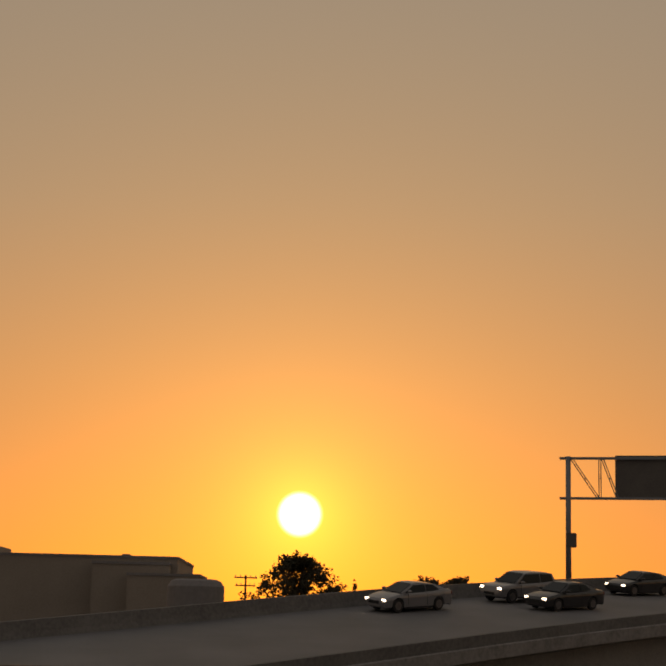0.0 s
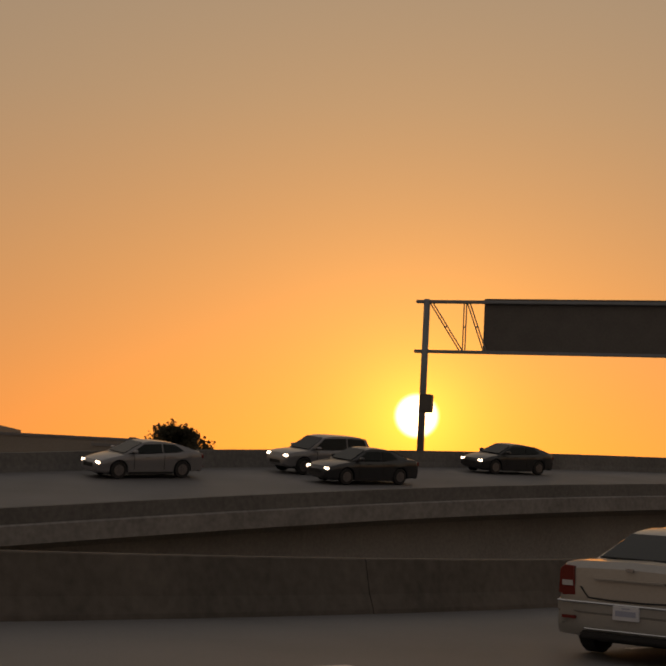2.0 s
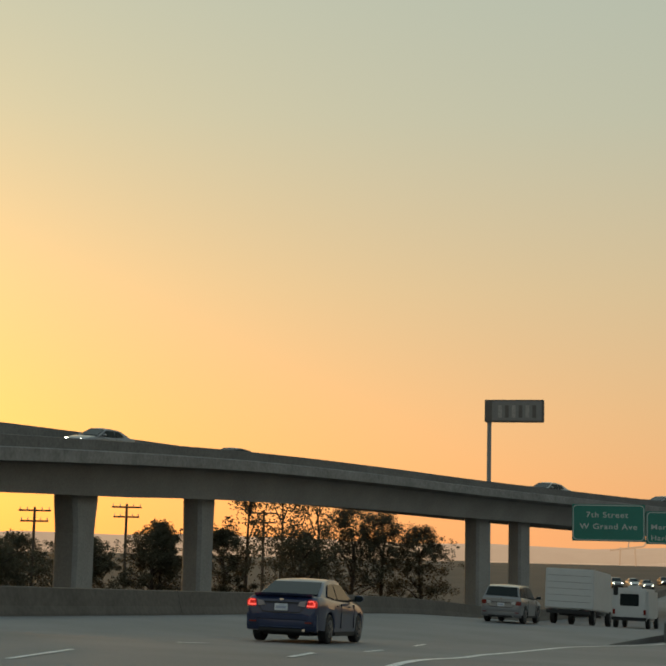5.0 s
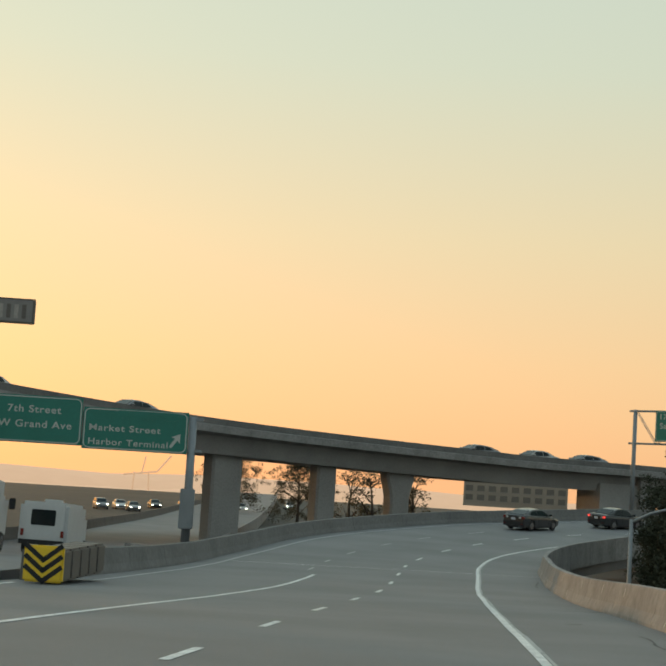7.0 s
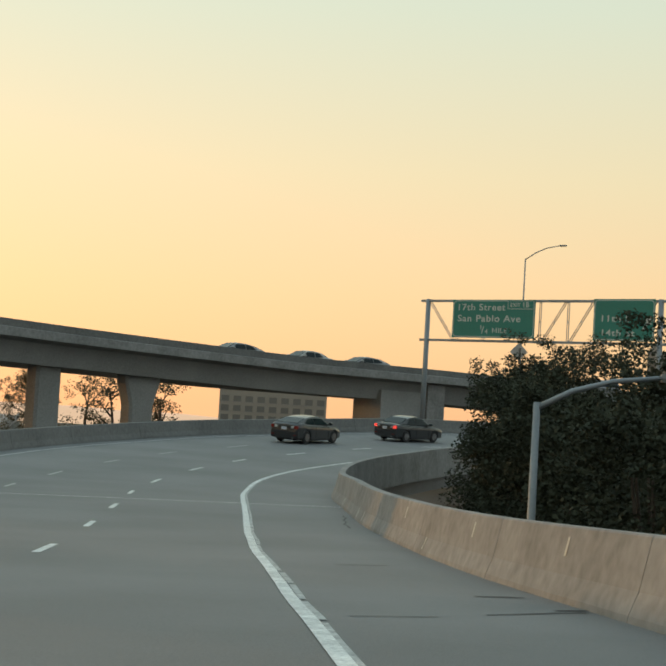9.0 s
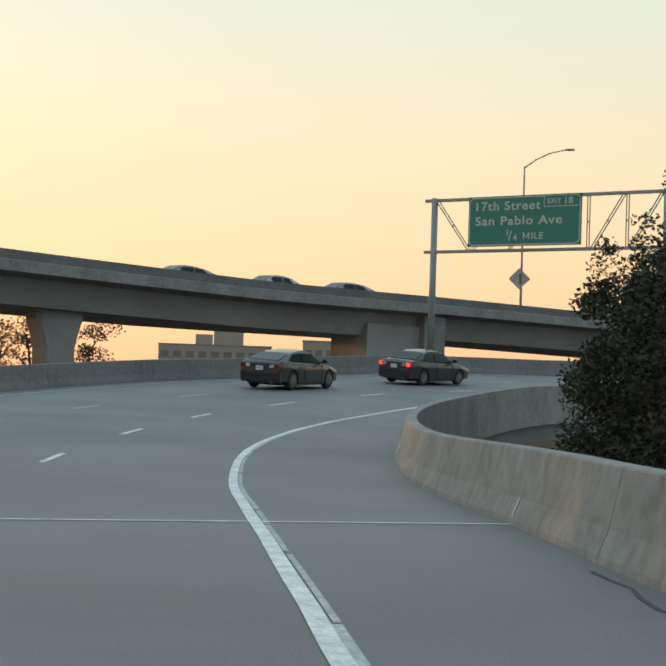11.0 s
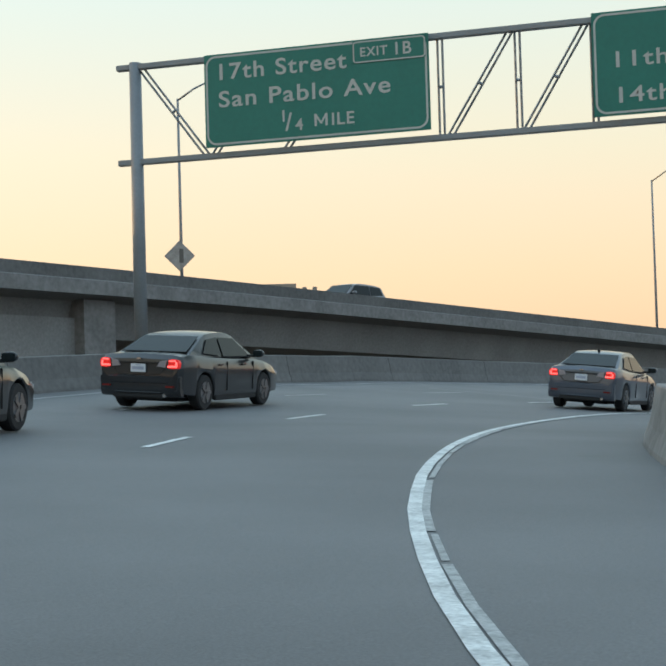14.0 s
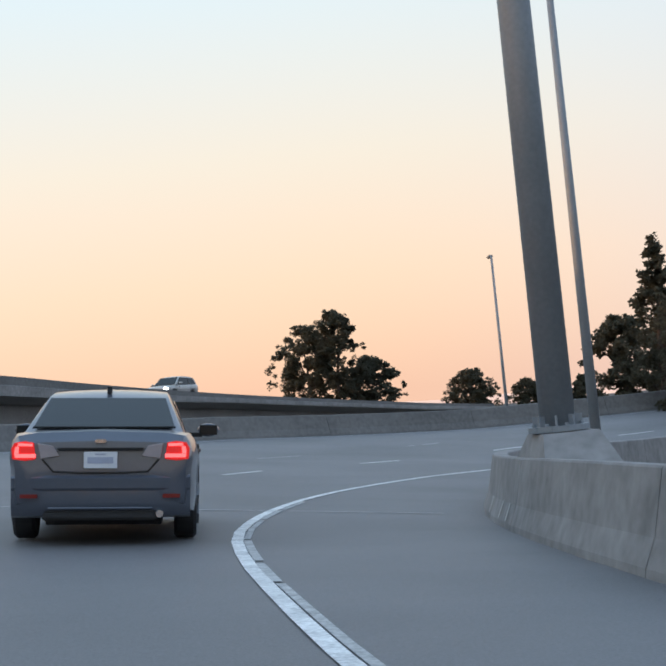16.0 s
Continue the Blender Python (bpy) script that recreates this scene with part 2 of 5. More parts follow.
paint("paint_silver_white", (0.36, 0.35, 0.33))
paint("paint_champagne", (0.34, 0.325, 0.3))
paint("paint_black", (0.02, 0.021, 0.024))
paint("paint_blue", (0.015, 0.026, 0.075))
paint("paint_graphite", (0.075, 0.085, 0.11))
paint("paint_grey", (0.2, 0.2, 0.21))
paint("paint_white", (0.5, 0.5, 0.5))


# ---- builders ----
def part(name, bm, mat, parent=None, label="", smooth=False):
    me = bpy.data.meshes.new(name)
    bmesh.ops.recalc_face_normals(bm, faces=bm.faces)
    bm.to_mesh(me)
    bm.free()
    if smooth:
        for f in me.polygons:
            f.use_smooth = True
    me.materials.append(M[mat] if isinstance(mat, str) else mat)
    ob = new(name, me)
    if parent:
        ob.parent = parent
    if label:
        ob["label"] = label
    return ob


def thing(name, where, label, category, group="", kind=""):
    ob = new(name)
    ob.matrix_basis = where
    return tagged(ob, label, category, group, kind)


def add_box(bm, x0, x1, y0, y1, z0, z1, m=None, bevel=0.0):
    r = bmesh.ops.create_cube(bm, size=1.0)
    t = Matrix.Translation(((x0 + x1) / 2, (y0 + y1) / 2, (z0 + z1) / 2)) @ Matrix.Diagonal((x1 - x0, y1 - y0, z1 - z0, 1))
    bmesh.ops.transform(bm, matrix=(m @ t) if m else t, verts=r["verts"])
    if bevel:
        es = list({e for v in r["verts"] for e in v.link_edges})
        bmesh.ops.bevel(bm, geom=es, offset=bevel, segments=2, affect="EDGES")
    return bm


def box(x0, x1, y0, y1, z0, z1, m=None, bevel=0.0):
    return add_box(bmesh.new(), x0, x1, y0, y1, z0, z1, m, bevel)


def add_tube(bm, points, radii, seg=10):
    """A round tube along points, with one radius or one for each point."""
    pts = [Vector(p) for p in points]
    if not hasattr(radii, "__len__"):
        radii = [radii] * len(pts)
    rings = []
    for i, p in enumerate(pts):
        d = (pts[min(i + 1, len(pts) - 1)] - pts[max(i - 1, 0)]).normalized()
        a = d.cross(Vector((0, 0, 1))) if abs(d.z) < 0.95 else d.cross(Vector((1, 0, 0)))
        a.normalize()
        b = d.cross(a)
        rings.append([bm.verts.new(p + radii[i] * (math.cos(2 * math.pi * k / seg) * a + math.sin(2 * math.pi * k / seg) * b)) for k in range(seg)])
    for r0, r1 in zip(rings, rings[1:]):
        for k in range(seg):
            bm.faces.new((r0[k], r0[(k + 1) % seg], r1[(k + 1) % seg], r1[k]))
    bm.faces.new(rings[0][::-1])
    bm.faces.new(rings[-1])
    return bm


def tube(points, radii, seg=10):
    return add_tube(bmesh.new(), points, radii, seg)


def loft(sections, closed=True, caps=True):
    bm = bmesh.new()
    rows = [[bm.verts.new(p) for p in s] for s in sections]
    n = len(rows[0])
    for a, b in zip(rows, rows[1:]):
        for k in range(n if closed else n - 1):
            bm.faces.new((a[k], a[(k + 1) % n], b[(k + 1) % n], b[k]))
    if closed and caps:
        bm.faces.new(rows[0][::-1])
        bm.faces.new(rows[-1])
    return bm


def text_part(name, body, size, m, mat, parent, label="", width=0.0):
    """Lettering as a thin mesh, its foot at the left end of its base line."""
    cu = bpy.data.curves.new(name, "FONT")
    cu.body, cu.size, cu.extrude, cu.space_character, cu.offset = body, size, 0.006, 1.12, 0.012 * size
    tmp = bpy.data.objects.new(name, cu)
    scene.collection.objects.link(tmp)
    dg = bpy.context.evaluated_depsgraph_get()
    me = bpy.data.meshes.new_from_object(tmp.evaluated_get(dg))
    bpy.data.objects.remove(tmp)
    bpy.data.curves.remove(cu)
    if width:
        xs = [v.co.x for v in me.vertices]
        me.transform(Matrix.Diagonal((width / (max(xs) - min(xs)), 1, 1, 1)))
    me.transform(m)
    bm = bmesh.new()
    bm.from_mesh(me)
    bpy.data.meshes.remove(me)
    seen = set()
    for v in bm.verts:
        if v.index in seen:
            continue
        island, todo = [], [v]
        seen.add(v.index)
        while todo:
            q = todo.pop()
            island.append(q)
            for e in q.link_edges:
                w = e.other_vert(q)
                if w.index not in seen:
                    seen.add(w.index)
                    todo.append(w)
        piece = bmesh.new()
        made = {q.index: piece.verts.new(q.co) for q in island}
        for f in {f for q in island for f in q.link_faces}:
            piece.faces.new([made[q.index] for q in f.verts])
        part(name, piece, mat, parent, label)
    bm.free()


# ---- plan curves ----
KP = np.array(ROAD_KNOTS)
KS = -79 + np.r_[0, np.cumsum(np.hypot(np.diff(KP[:, 0]), np.diff(KP[:, 1])))]


def hermite(ks, kv, s):
    m = np.gradient(kv, ks, axis=0)
    i = int(np.clip(np.searchsorted(ks, s) - 1, 0, len(ks) - 2))
    h = ks[i + 1] - ks[i]
    t = (s - ks[i]) / h
    return (2 * t**3 - 3 * t**2 + 1) * kv[i] + (t**3 - 2 * t**2 + t) * h * m[i] + (3 * t**2 - 2 * t**3) * kv[i + 1] + (t**3 - t**2) * h * m[i + 1]




# grade: how far the ramp lies above the knots' own line, and its crossfall
GRADE = ((60, 0), (68.25, 0.05), (73.25, 0.08), (78.5, 0.2), (86, 0.7), (96, 0.75), (106, 0.78), (116, 0.73), (126, 0.61), (136, 0.44), (146, 0.37), (156, 0.38), (166, 0.27), (176, 0.26), (186, 0.14), (196, 0.11), (206, 0.16), (216, 0.17), (226, -0.08), (236, -0.46), (246, -0.91), (256, -1.09), (266, -1.13), (276, -1.1), (286, -1.05))
CROSSFALL = ((62, 0.018), (84, 0.01), (96, 0.006), (112, -0.002), (126, -0.014), (140, -0.009), (155, -0.015), (170, 0.006), (185, 0.023), (200, 0.041), (212, 0.082), (224, 0.106), (240, 0.105), (252, 0.085), (262, 0.05), (290, 0.04))
GRADE_S, GRADE_Z = np.array([k[0] for k in GRADE], float), np.array([k[1] for k in GRADE], float)


def bank(s):
    return float(np.interp(s, [k[0] for k in CROSSFALL], [k[1] for k in CROSSFALL]))


def on_road(s, u, h=0.0):
    """A place on the ramp: s metres along, u to the right of the lane's middle, h above the surface."""
    p = hermite(KS, KP, s)
    d = hermite(KS, KP, s + 0.5) - hermite(KS, KP, s - 0.5)
    n = np.array([d[1], -d[0]]) / np.hypot(d[0], d[1])
    out = float(np.interp(s, (50, 64, 72, 80, 90), (bank(s), -0.04, -0.05, -0.02, bank(s)))) * max(0.0, -4 - u)
    lift = 0.0 if s < 60 else float(hermite(GRADE_S, GRADE_Z, min(s, 286)))
    return Vector((p[0] + u * n[0], p[1] + u * n[1], p[2] + lift - bank(s) * max(u, -4) + out + h))


def road_turn(s):
    d = hermite(KS, KP, s + 0.5) - hermite(KS, KP, s - 0.5)
    return math.degrees(math.atan2(d[1], d[0]))


BY = np.array([k[0] for k in BRIDGE_KNOTS])
BV = np.array([[k[1], k[0], k[2]] for k in BRIDGE_KNOTS])
fine_y = np.linspace(-185, 160, 350)
fine_b = np.array([hermite(BY, BV, y) for y in fine_y])
fine_s = np.r_[0, np.cumsum(np.hypot(np.diff(fine_b[:, 0]), np.diff(fine_b[:, 1])))]
BRIDGE_WIDTH, BRIDGE_BANK, PARAPET = 15.5, 0.095, 0.9


def on_bridge(s, off, h=0.0):
    """A place over the viaduct: s along, off metres in from its near parapet, h above the deck."""
    p = np.array([np.interp(s, fine_s, fine_b[:, k]) for k in range(3)])
    q = np.array([np.interp(s + 1, fine_s, fine_b[:, k]) for k in range(3)]) - np.array([np.interp(s - 1, fine_s, fine_b[:, k]) for k in range(3)])
    n = np.array([-q[1], q[0]]) / np.hypot(q[0], q[1])
    lift = float(np.interp(s, (95, 112, 130, 152, 172, 190, 215, 230, 245, 283, 308, 330, 368), (0, 0.2, 0.42, 0.55, 0.55, 0.48, 0.48, 0.45, 0.63, 0.75, 0.72, 0.8, 0.4)))
    lean = BRIDGE_BANK * float(np.interp(s, (125, 195), (1.0, 0.1)))
    return Vector((p[0] + off * n[0], p[1] + off * n[1], p[2] - PARAPET + lift + lean * off + h))


def bridge_turn(s):
    a, b = on_bridge(s - 1, 0), on_bridge(s + 1, 0)
    return math.degrees(math.atan2(b.y - a.y, b.x - a.x))


def ribbon(fn, s0, s1, step, profile):
    """A closed profile of (across, height) pairs swept along a plan curve."""
    n = max(2, int(round((s1 - s0) / step)) + 1)
    return loft([[fn(s, u, h) for u, h in profile] for s in np.linspace(s0, s1, n)])


def strip(fn, s0, s1, u0, u1, h, step=1.5, wobble=0.0):
    bm = bmesh.new()
    n = max(2, int(round((s1 - s0) / step)) + 1)
    rows = []
    for s in np.linspace(s0, s1, n):
        d = wobble * (noise.noise((s * 0.35, u0, 3.0)))
        rows.append([bm.verts.new(fn(s, u0 + d, h)), bm.verts.new(fn(s, u1 + d, h))])
    for a, b in zip(rows, rows[1:]):
        bm.faces.new((a[0], a[1], b[1], b[0]))
    return bm


# ---- ground, ramp, viaduct ----
GROUND = -3.2
bm = bmesh.new()
gx = [-4800, -3000, -1500, -900, -500, -300, -200, -100, 0, 100, 200, 300, 500, 900, 1500, 3000, 4800]
gv = [[bm.verts.new((x, y, GROUND - 0.015 * max(0, math.hypot(x, y) - 280))) for x in gx] for y in gx]
for a, b in zip(gv, gv[1:]):
    for k in range(len(gx) - 1):
        bm.faces.new((a[k], a[k + 1], b[k + 1], b[k]))
tagged(part("ground", bm, "dirt"), "flat dry dusty ground reaching the horizon", "ground", kind="structure")

EDGE_R, EDGE_L = 4.15, -9.8


def carriage(s, u, h=0.0):
    """The wide carriageway: its far edge swings out towards the fork."""
    return on_road(s, u + (20 + float(np.interp(s, (55, 72, 82, 95, 104, 109), (-14.5, -15.8, -17.0, -18.0, -20.6, -22.9))) if u < -15 else 0.0), h)


OUTER = ((96, -10.23), (125, -10.31), (145, -10.47), (165, -10.6), (185, -10.5), (205, -10.2), (214, -10.7), (222, -11.5), (230, -13.5), (240, -15.5), (250, -16.5), (258, -14.5), (270, -12), (290, -11))
INNER = ((98, 4.91), (108, 4.75), (118, 4.56), (128, 4.31), (138, 3.97), (148, 3.71), (158, 3.69), (168, 3.73), (178, 4.11), (188, 4.25), (198, 3.97), (208, 3.63), (218, 3.22), (228, 2.76), (238, 2.74), (248, 2.92), (258, 3.18), (268, 3.47), (278, 3.77), (288, 4.06))
INNER_S, INNER_U = np.array([k[0] for k in INNER], float), np.array([k[1] for k in INNER], float)


def outer(s, u, h=0.0):
    """The far side of the ramp."""
    return on_road(s, u + (float(np.interp(s, [k[0] for k in OUTER], [k[1] for k in OUTER])) - EDGE_L if u < -7 else 0.0), h)


def inner(s, u, h=0.0):
    """The near side of the ramp, along the foot of its barrier."""
    return on_road(s, u + float(hermite(INNER_S, INNER_U, min(max(s, 98), 288))), h)


def ramp_width(s, u, h=0.0):
    """The paving ends under the barriers on both sides."""
    return inner(s, 0.3, h) if u > 4 else outer(s, u, h)


road = part("road", ribbon(ramp_width, 108, 300, 2.0, [(EDGE_L - 0.6, 0), (-4, 0), (-2.5, 0), (0, 0), (EDGE_R, 0), (EDGE_R, -1.2), (EDGE_L - 0.6, -1.2)]), "asphalt")
tagged(road, "worn grey asphalt freeway ramp curving right, banked", "road", kind="structure")
wide = part("road", ribbon(carriage, -78, 108, 2.0, [(-20, 0), (-12, 0), (-8, 0), (-4, 0), (EDGE_R + 1.0, 0), (EDGE_R + 1.0, -1.2), (-20, -1.2)]), "asphalt")
tagged(wide, "wide worn asphalt freeway carriageway before the fork", "road", kind="structure")

BRANCH = [(62, -117, 2.36), (44, -99, 1.36), (25.5, -80, 0.4), (12, -66.5, -0.7), (-3, -51.5, -1.4), (-45, -12, -2.2), (-150, 85, -2.6), (-310, 230, -2.8)]
RP = np.array(BRANCH, float)
RS = np.r_[0, np.cumsum(np.hypot(np.diff(RP[:, 0]), np.diff(RP[:, 1])))]


def on_branch(s, u, h=0.0):
    p = hermite(RS, RP, s)
    d = hermite(RS, RP, s + 0.5) - hermite(RS, RP, s - 0.5)
    n = np.array([d[1], -d[0]]) / np.hypot(d[0], d[1])
    return Vector((p[0] + u * n[0], p[1] + u * n[1], p[2] - 0.045 * u * float(np.interp(s, (30, 90), (1, 0))) + h))


tagged(part("road", ribbon(on_branch, 5, 480, 4.0, [(-7.5, 0), (5.5, 0), (5.5, -1.0), (-7.5, -1.0)]), "asphalt"),
       "asphalt freeway branch running on under the viaduct", "road", kind="structure")

# lane paint
def marking(name, fn, s0, s1, u, width, h=0.008, wob=0.0, label="worn white painted lane line", mat="paint_line"):
    return tagged(part(name, strip(fn, s0, s1, u - width / 2, u + width / 2, h, wobble=wob), mat), label, "road marking", "painted lane lines", "structure")


EDGE = ((60, 1.6), (80, 1.75), (98, 1.7), (104, 1.6), (110, 1.52), (116, 1.48), (122, 1.46), (128, 1.42), (134, 1.38), (140, 1.23), (146, 1.18), (152, 1.15), (158, 1.04), (164, 0.94), (170, 0.9), (176, 1.15), (182, 1.38), (188, 1.57), (194, 1.6), (200, 1.55), (206, 1.25), (212, 0.9), (218, 0.39), (224, 0.08), (230, -0.05), (236, -0.08), (242, -0.04), (248, 0.06), (254, 0.19), (260, 0.35), (266, 0.52), (272, 0.7), (278, 0.88), (284, 1.06), (290, 1.24))
EDGE_S, EDGE_U = np.array([e[0] for e in EDGE], float), np.array([e[1] for e in EDGE], float)


def along_edge(s, u, h=0.0):
    return on_road(s, u + float(hermite(EDGE_S, EDGE_U, s)), h)


def along_gore(s, u, h=0.0):
    """The branch's own edge line swings away from the ramp."""
    return on_road(s, u + float(np.interp(s, (30, 60, 68, 78, 88, 98, 110, 130), (-2.0, -2.0, -2.5, -4.4, -6.9, -8.9, -10.0, -10.4))), h)


def along_branch(s, u, h=0.0):
    return on_road(s, u + float(np.interp(s, (0, 60, 70, 80, 90, 108), (-5.6, -5.2, -5.0, -6.6, -9.2, -13.2))), h)


LANE = ((60, -2.4), (104, -2.5), (120, -2.3), (128, -2.0), (137, -1.75), (152, -2.0), (168, -2.3), (175, -2.05), (185, -2.1), (198, -2.1), (207, -2.65), (216, -3.1), (226, -3.8), (236, -4.1), (250, -3.8), (290, -2.2))
LANE_S, LANE_U = np.array([k[0] for k in LANE], float), np.array([k[1] for k in LANE], float)


def along_lane(s, u, h=0.0):
    return on_road(s, u + float(hermite(LANE_S, LANE_U, s)), h)


marking("edge_line", along_edge, 60, 180, 0.0, 0.135, wob=0.02, label="solid white edge line, cracked and repainted")
marking("edge_line", along_edge, 180, 300, 0.0, 0.115, wob=0.02, label="solid white edge line, cracked and repainted")
# older repaint beside it, broken into flakes
rnd = random.Random(5)
s = 104.0
while s < 226:
    n = rnd.uniform(1.2, 4.5)
    marking("old_edge_line", along_edge, s, s + n, 0.1 + rnd.uniform(-0.012, 0.012), rnd.uniform(0.05, 0.085), h=0.007, wob=0.03, label="flaked older white line beside the edge line", mat="paint_old")
    s += n + rnd.uniform(0.05, 0.3)
for k in range(24):
    s = 105.6 + k * 7.6
    marking("lane_dash", along_lane, s, s + 2.1, 0.0, 0.12)
marking("lane_line", along_lane, 106, 148, -3.0, 0.14, wob=0.04, label="solid white line past the fork, worn thin")
for k in range(17):
    s = 152.0 + k * 7.6
    marking("lane_dash", along_lane, s, s + 2.1, -3.6, 0.1, mat="paint_old")
marking("edge_line", outer, 132, 300, -8.9, 0.12, wob=0.03, label="faint white line along the far barrier", mat="paint_old")
for k in range(9):
    s = -8.0 + k * 7.3
    marking("lane_dash", on_road, s, s + 2.1, -9.8, 0.12)
for k in range(6):
    s = 62.0 + k * 7.3
    marking("lane_dash", lambda a, u, h: on_road(a, u + float(np.interp(a, (60, 79, 90, 108), (-9.8, -10.4, -12.2, -16.5))), h), s, s + 2.1, 0.0, 0.12)
for k in range(15):
    s = 0.0 + k * 7.3
    marking("lane_dash", along_branch, s, s + 2.2, 0.0, 0.12)
marking("gore_line", along_gore, 40, 128, 0.0, 0.17, wob=0.02, label="solid white line swinging away at the fork")
bm = bmesh.new()
rows = [[bm.verts.new(on_road(156.0 + d, u, 0.009)) for d in (0, 0.08)] for u in np.linspace(-9.5, 4.0, 28)]
for a, b in zip(rows, rows[1:]):
    bm.faces.new((a[0], b[0], b[1], a[1]))
tagged(part("expansion_joint", bm, "paint_line"), "pale expansion joint across the ramp", "road joint", kind="structure")

bm = bmesh.new()
rows = [[bm.verts.new(on_road(223.4 + d, u, 0.009)) for d in (0, 0.07)] for u in np.linspace(-9.0, 2.4, 24)]
for a, b in zip(rows, rows[1:]):
    bm.faces.new((a[0], b[0], b[1], a[1]))
tagged(part("expansion_joint", bm, "paint_old"), "faint worn expansion joint across the ramp", "road joint", kind="structure")

# tar seams, cracks and scraps on the surface
def tar_line(s0, s1, u0, u1, width, seed):
    bm = bmesh.new()
    rows = []
    n = max(3, int((abs(s1 - s0) + abs(u1 - u0)) / 0.5))
    for i in range(n + 1):
        f = i / n
        d = 0.12 * noise.noise((f * 6, seed, 0.5))
        w = width * (0.6 + 0.7 * abs(noise.noise((f * 9, seed, 2.5)))) / 2
        along = abs(s1 - s0) > abs(u1 - u0)
        a, b = s0 + (s1 - s0) * f + (0 if along else 0.5 * d), u0 + (u1 - u0) * f + (d if along else 0)
        rows.append([bm.verts.new(on_road(a - (0 if along else w), b - (w if along else 0), 0.006)), bm.verts.new(on_road(a + (0 if along else w), b + (w if along else 0), 0.006))])
    for a, b in zip(rows, rows[1:]):
        bm.faces.new((a[0], a[1], b[1], b[0]))
    return tagged(part("tar_seam", bm, "tar"), "dark tar seam sealing a crack in the asphalt", "tar seam", "tar seams on the road", "structure")


for k, (s0, s1, u0, u1, w) in enumerate(((136, 136.3, 2.3, 3.05, 0.09), (128.6, 129.3, 3.1, 4.2, 0.1), (128, 128.2, 1.8, 2.6, 0.05), (131, 131.1, 3.4, 3.95, 0.12), (129.4, 129.6, 3.9, 4.3, 0.16),
                                         (121.3, 121.6, 2.75, 3.05, 0.2), (147, 152, 3.3, 3.5, 0.05), (112, 118, 3.6, 3.8, 0.05), (208.2, 208.3, 2.6, 2.85, 0.05), (196.4, 196.5, 3.2, 3.5, 0.04))):
    tar_line(s0, s1, u0, u1, w, k * 1.7)

# concrete barriers
JERSEY_R = [(0.0, 0), (0.01, 0.07), (0.095, 0.3), (0.2, 0.83), (0.215, 0.85), (0.4, 0.85), (0.415, 0.83), (0.46, -0.6), (0.0, -0.6)]


def barrier(fn, s0, s1, u, side, label, step=2.0, height=1.0, length=6.1, gap=0.02, marks=(), mat="barrier"):
    """Cast segments end to end, with open joints between them."""
    t = thing("barrier", Matrix.Identity(4), label, "barrier", kind="structure")
    prof = [(u + side * a, h * height if h > 0 else h) for a, h in JERSEY_R]
    n = max(1, int(round((s1 - s0) / length)))
    for k in range(n):
        a, b = s0 + (s1 - s0) * k / n, s0 + (s1 - s0) * (k + 1) / n
        part("segment", ribbon(fn, a, b - gap, step, prof), mat, t)
    for s, low in marks:
        # white reflective strips across the foot or near the crest
        a0, h0, a1, h1 = (0.017, 0.09, 0.095, 0.3) if low else (0.135, 0.5, 0.18, 0.72)
        bm = bmesh.new()
        w = 0.035
        bm.faces.new([bm.verts.new(fn(s + d, u + side * (a - 0.006), h * height + 0.006)) for d, a, h in ((-w, a0, h0), (w, a0, h0), (w, a1, h1), (-w, a1, h1))])
        part("reflective_strip", bm, "sign_white", t, "white reflective strip")
    return t


barrier(inner, 98, 286, 0.0, 1, "stained concrete safety barrier on the inside of the curve", height=0.92,
        marks=[(120.5, 1), (127, 0), (131, 0), (136, 0), (139.6, 1), (142.5, 0), (149, 1), (150.4, 1), (156, 1), (170, 1), (184, 1), (205.5, 1), (219.8, 1), (220.6, 1), (222.2, 1), (229, 0)])
barrier(outer, 130, 286, EDGE_L, -1, "weathered concrete barrier on the outside of the curve, darkened for its backlit face", height=0.94, mat="barrier_grey")
barrier(carriage, -78, 92, -19.6, -1, "low concrete median barrier, coloured dark for its backlit side", height=0.9, length=12, mat="barrier_dark")
barrier(on_branch, 5, 480, -7.2, -1, "concrete barrier along the branch, coloured dark for its backlit side", height=0.9, step=4, length=18, mat="barrier_dark")
barrier(on_branch, 62, 480, 5.2, 1, "concrete barrier along the branch", height=0.95, step=4, length=18)

# viaduct: deck, girder, parapets, columns
W = BRIDGE_WIDTH
S_END = 385
viaduct = thing("viaduct", Matrix.Identity(4), "long grey concrete freeway viaduct on columns, curving down to grade", "bridge", kind="structure")
part("deck", ribbon(on_bridge, 2, S_END, 3.0, [(0.1, 0), (W - 0.1, 0), (W - 0.1, -0.14), (W - 1.4, -0.36), (1.4, -0.36), (0.1, -0.14)]), "concrete", viaduct, "concrete deck slab with thin overhanging edge")


def girder_line(s, off, h=0.0):
    """The girder deepens along the long spans and towards the abutment."""
    deep = float(np.interp(s, (80, 90, 105, 122, 138, 165, 200, 235), (0.62, 0.76, 0.98, 1.2, 1.22, 1.15, 1.07, 1.1)))
    return on_bridge(s, off, h * (deep if h < -1 else 1.0))


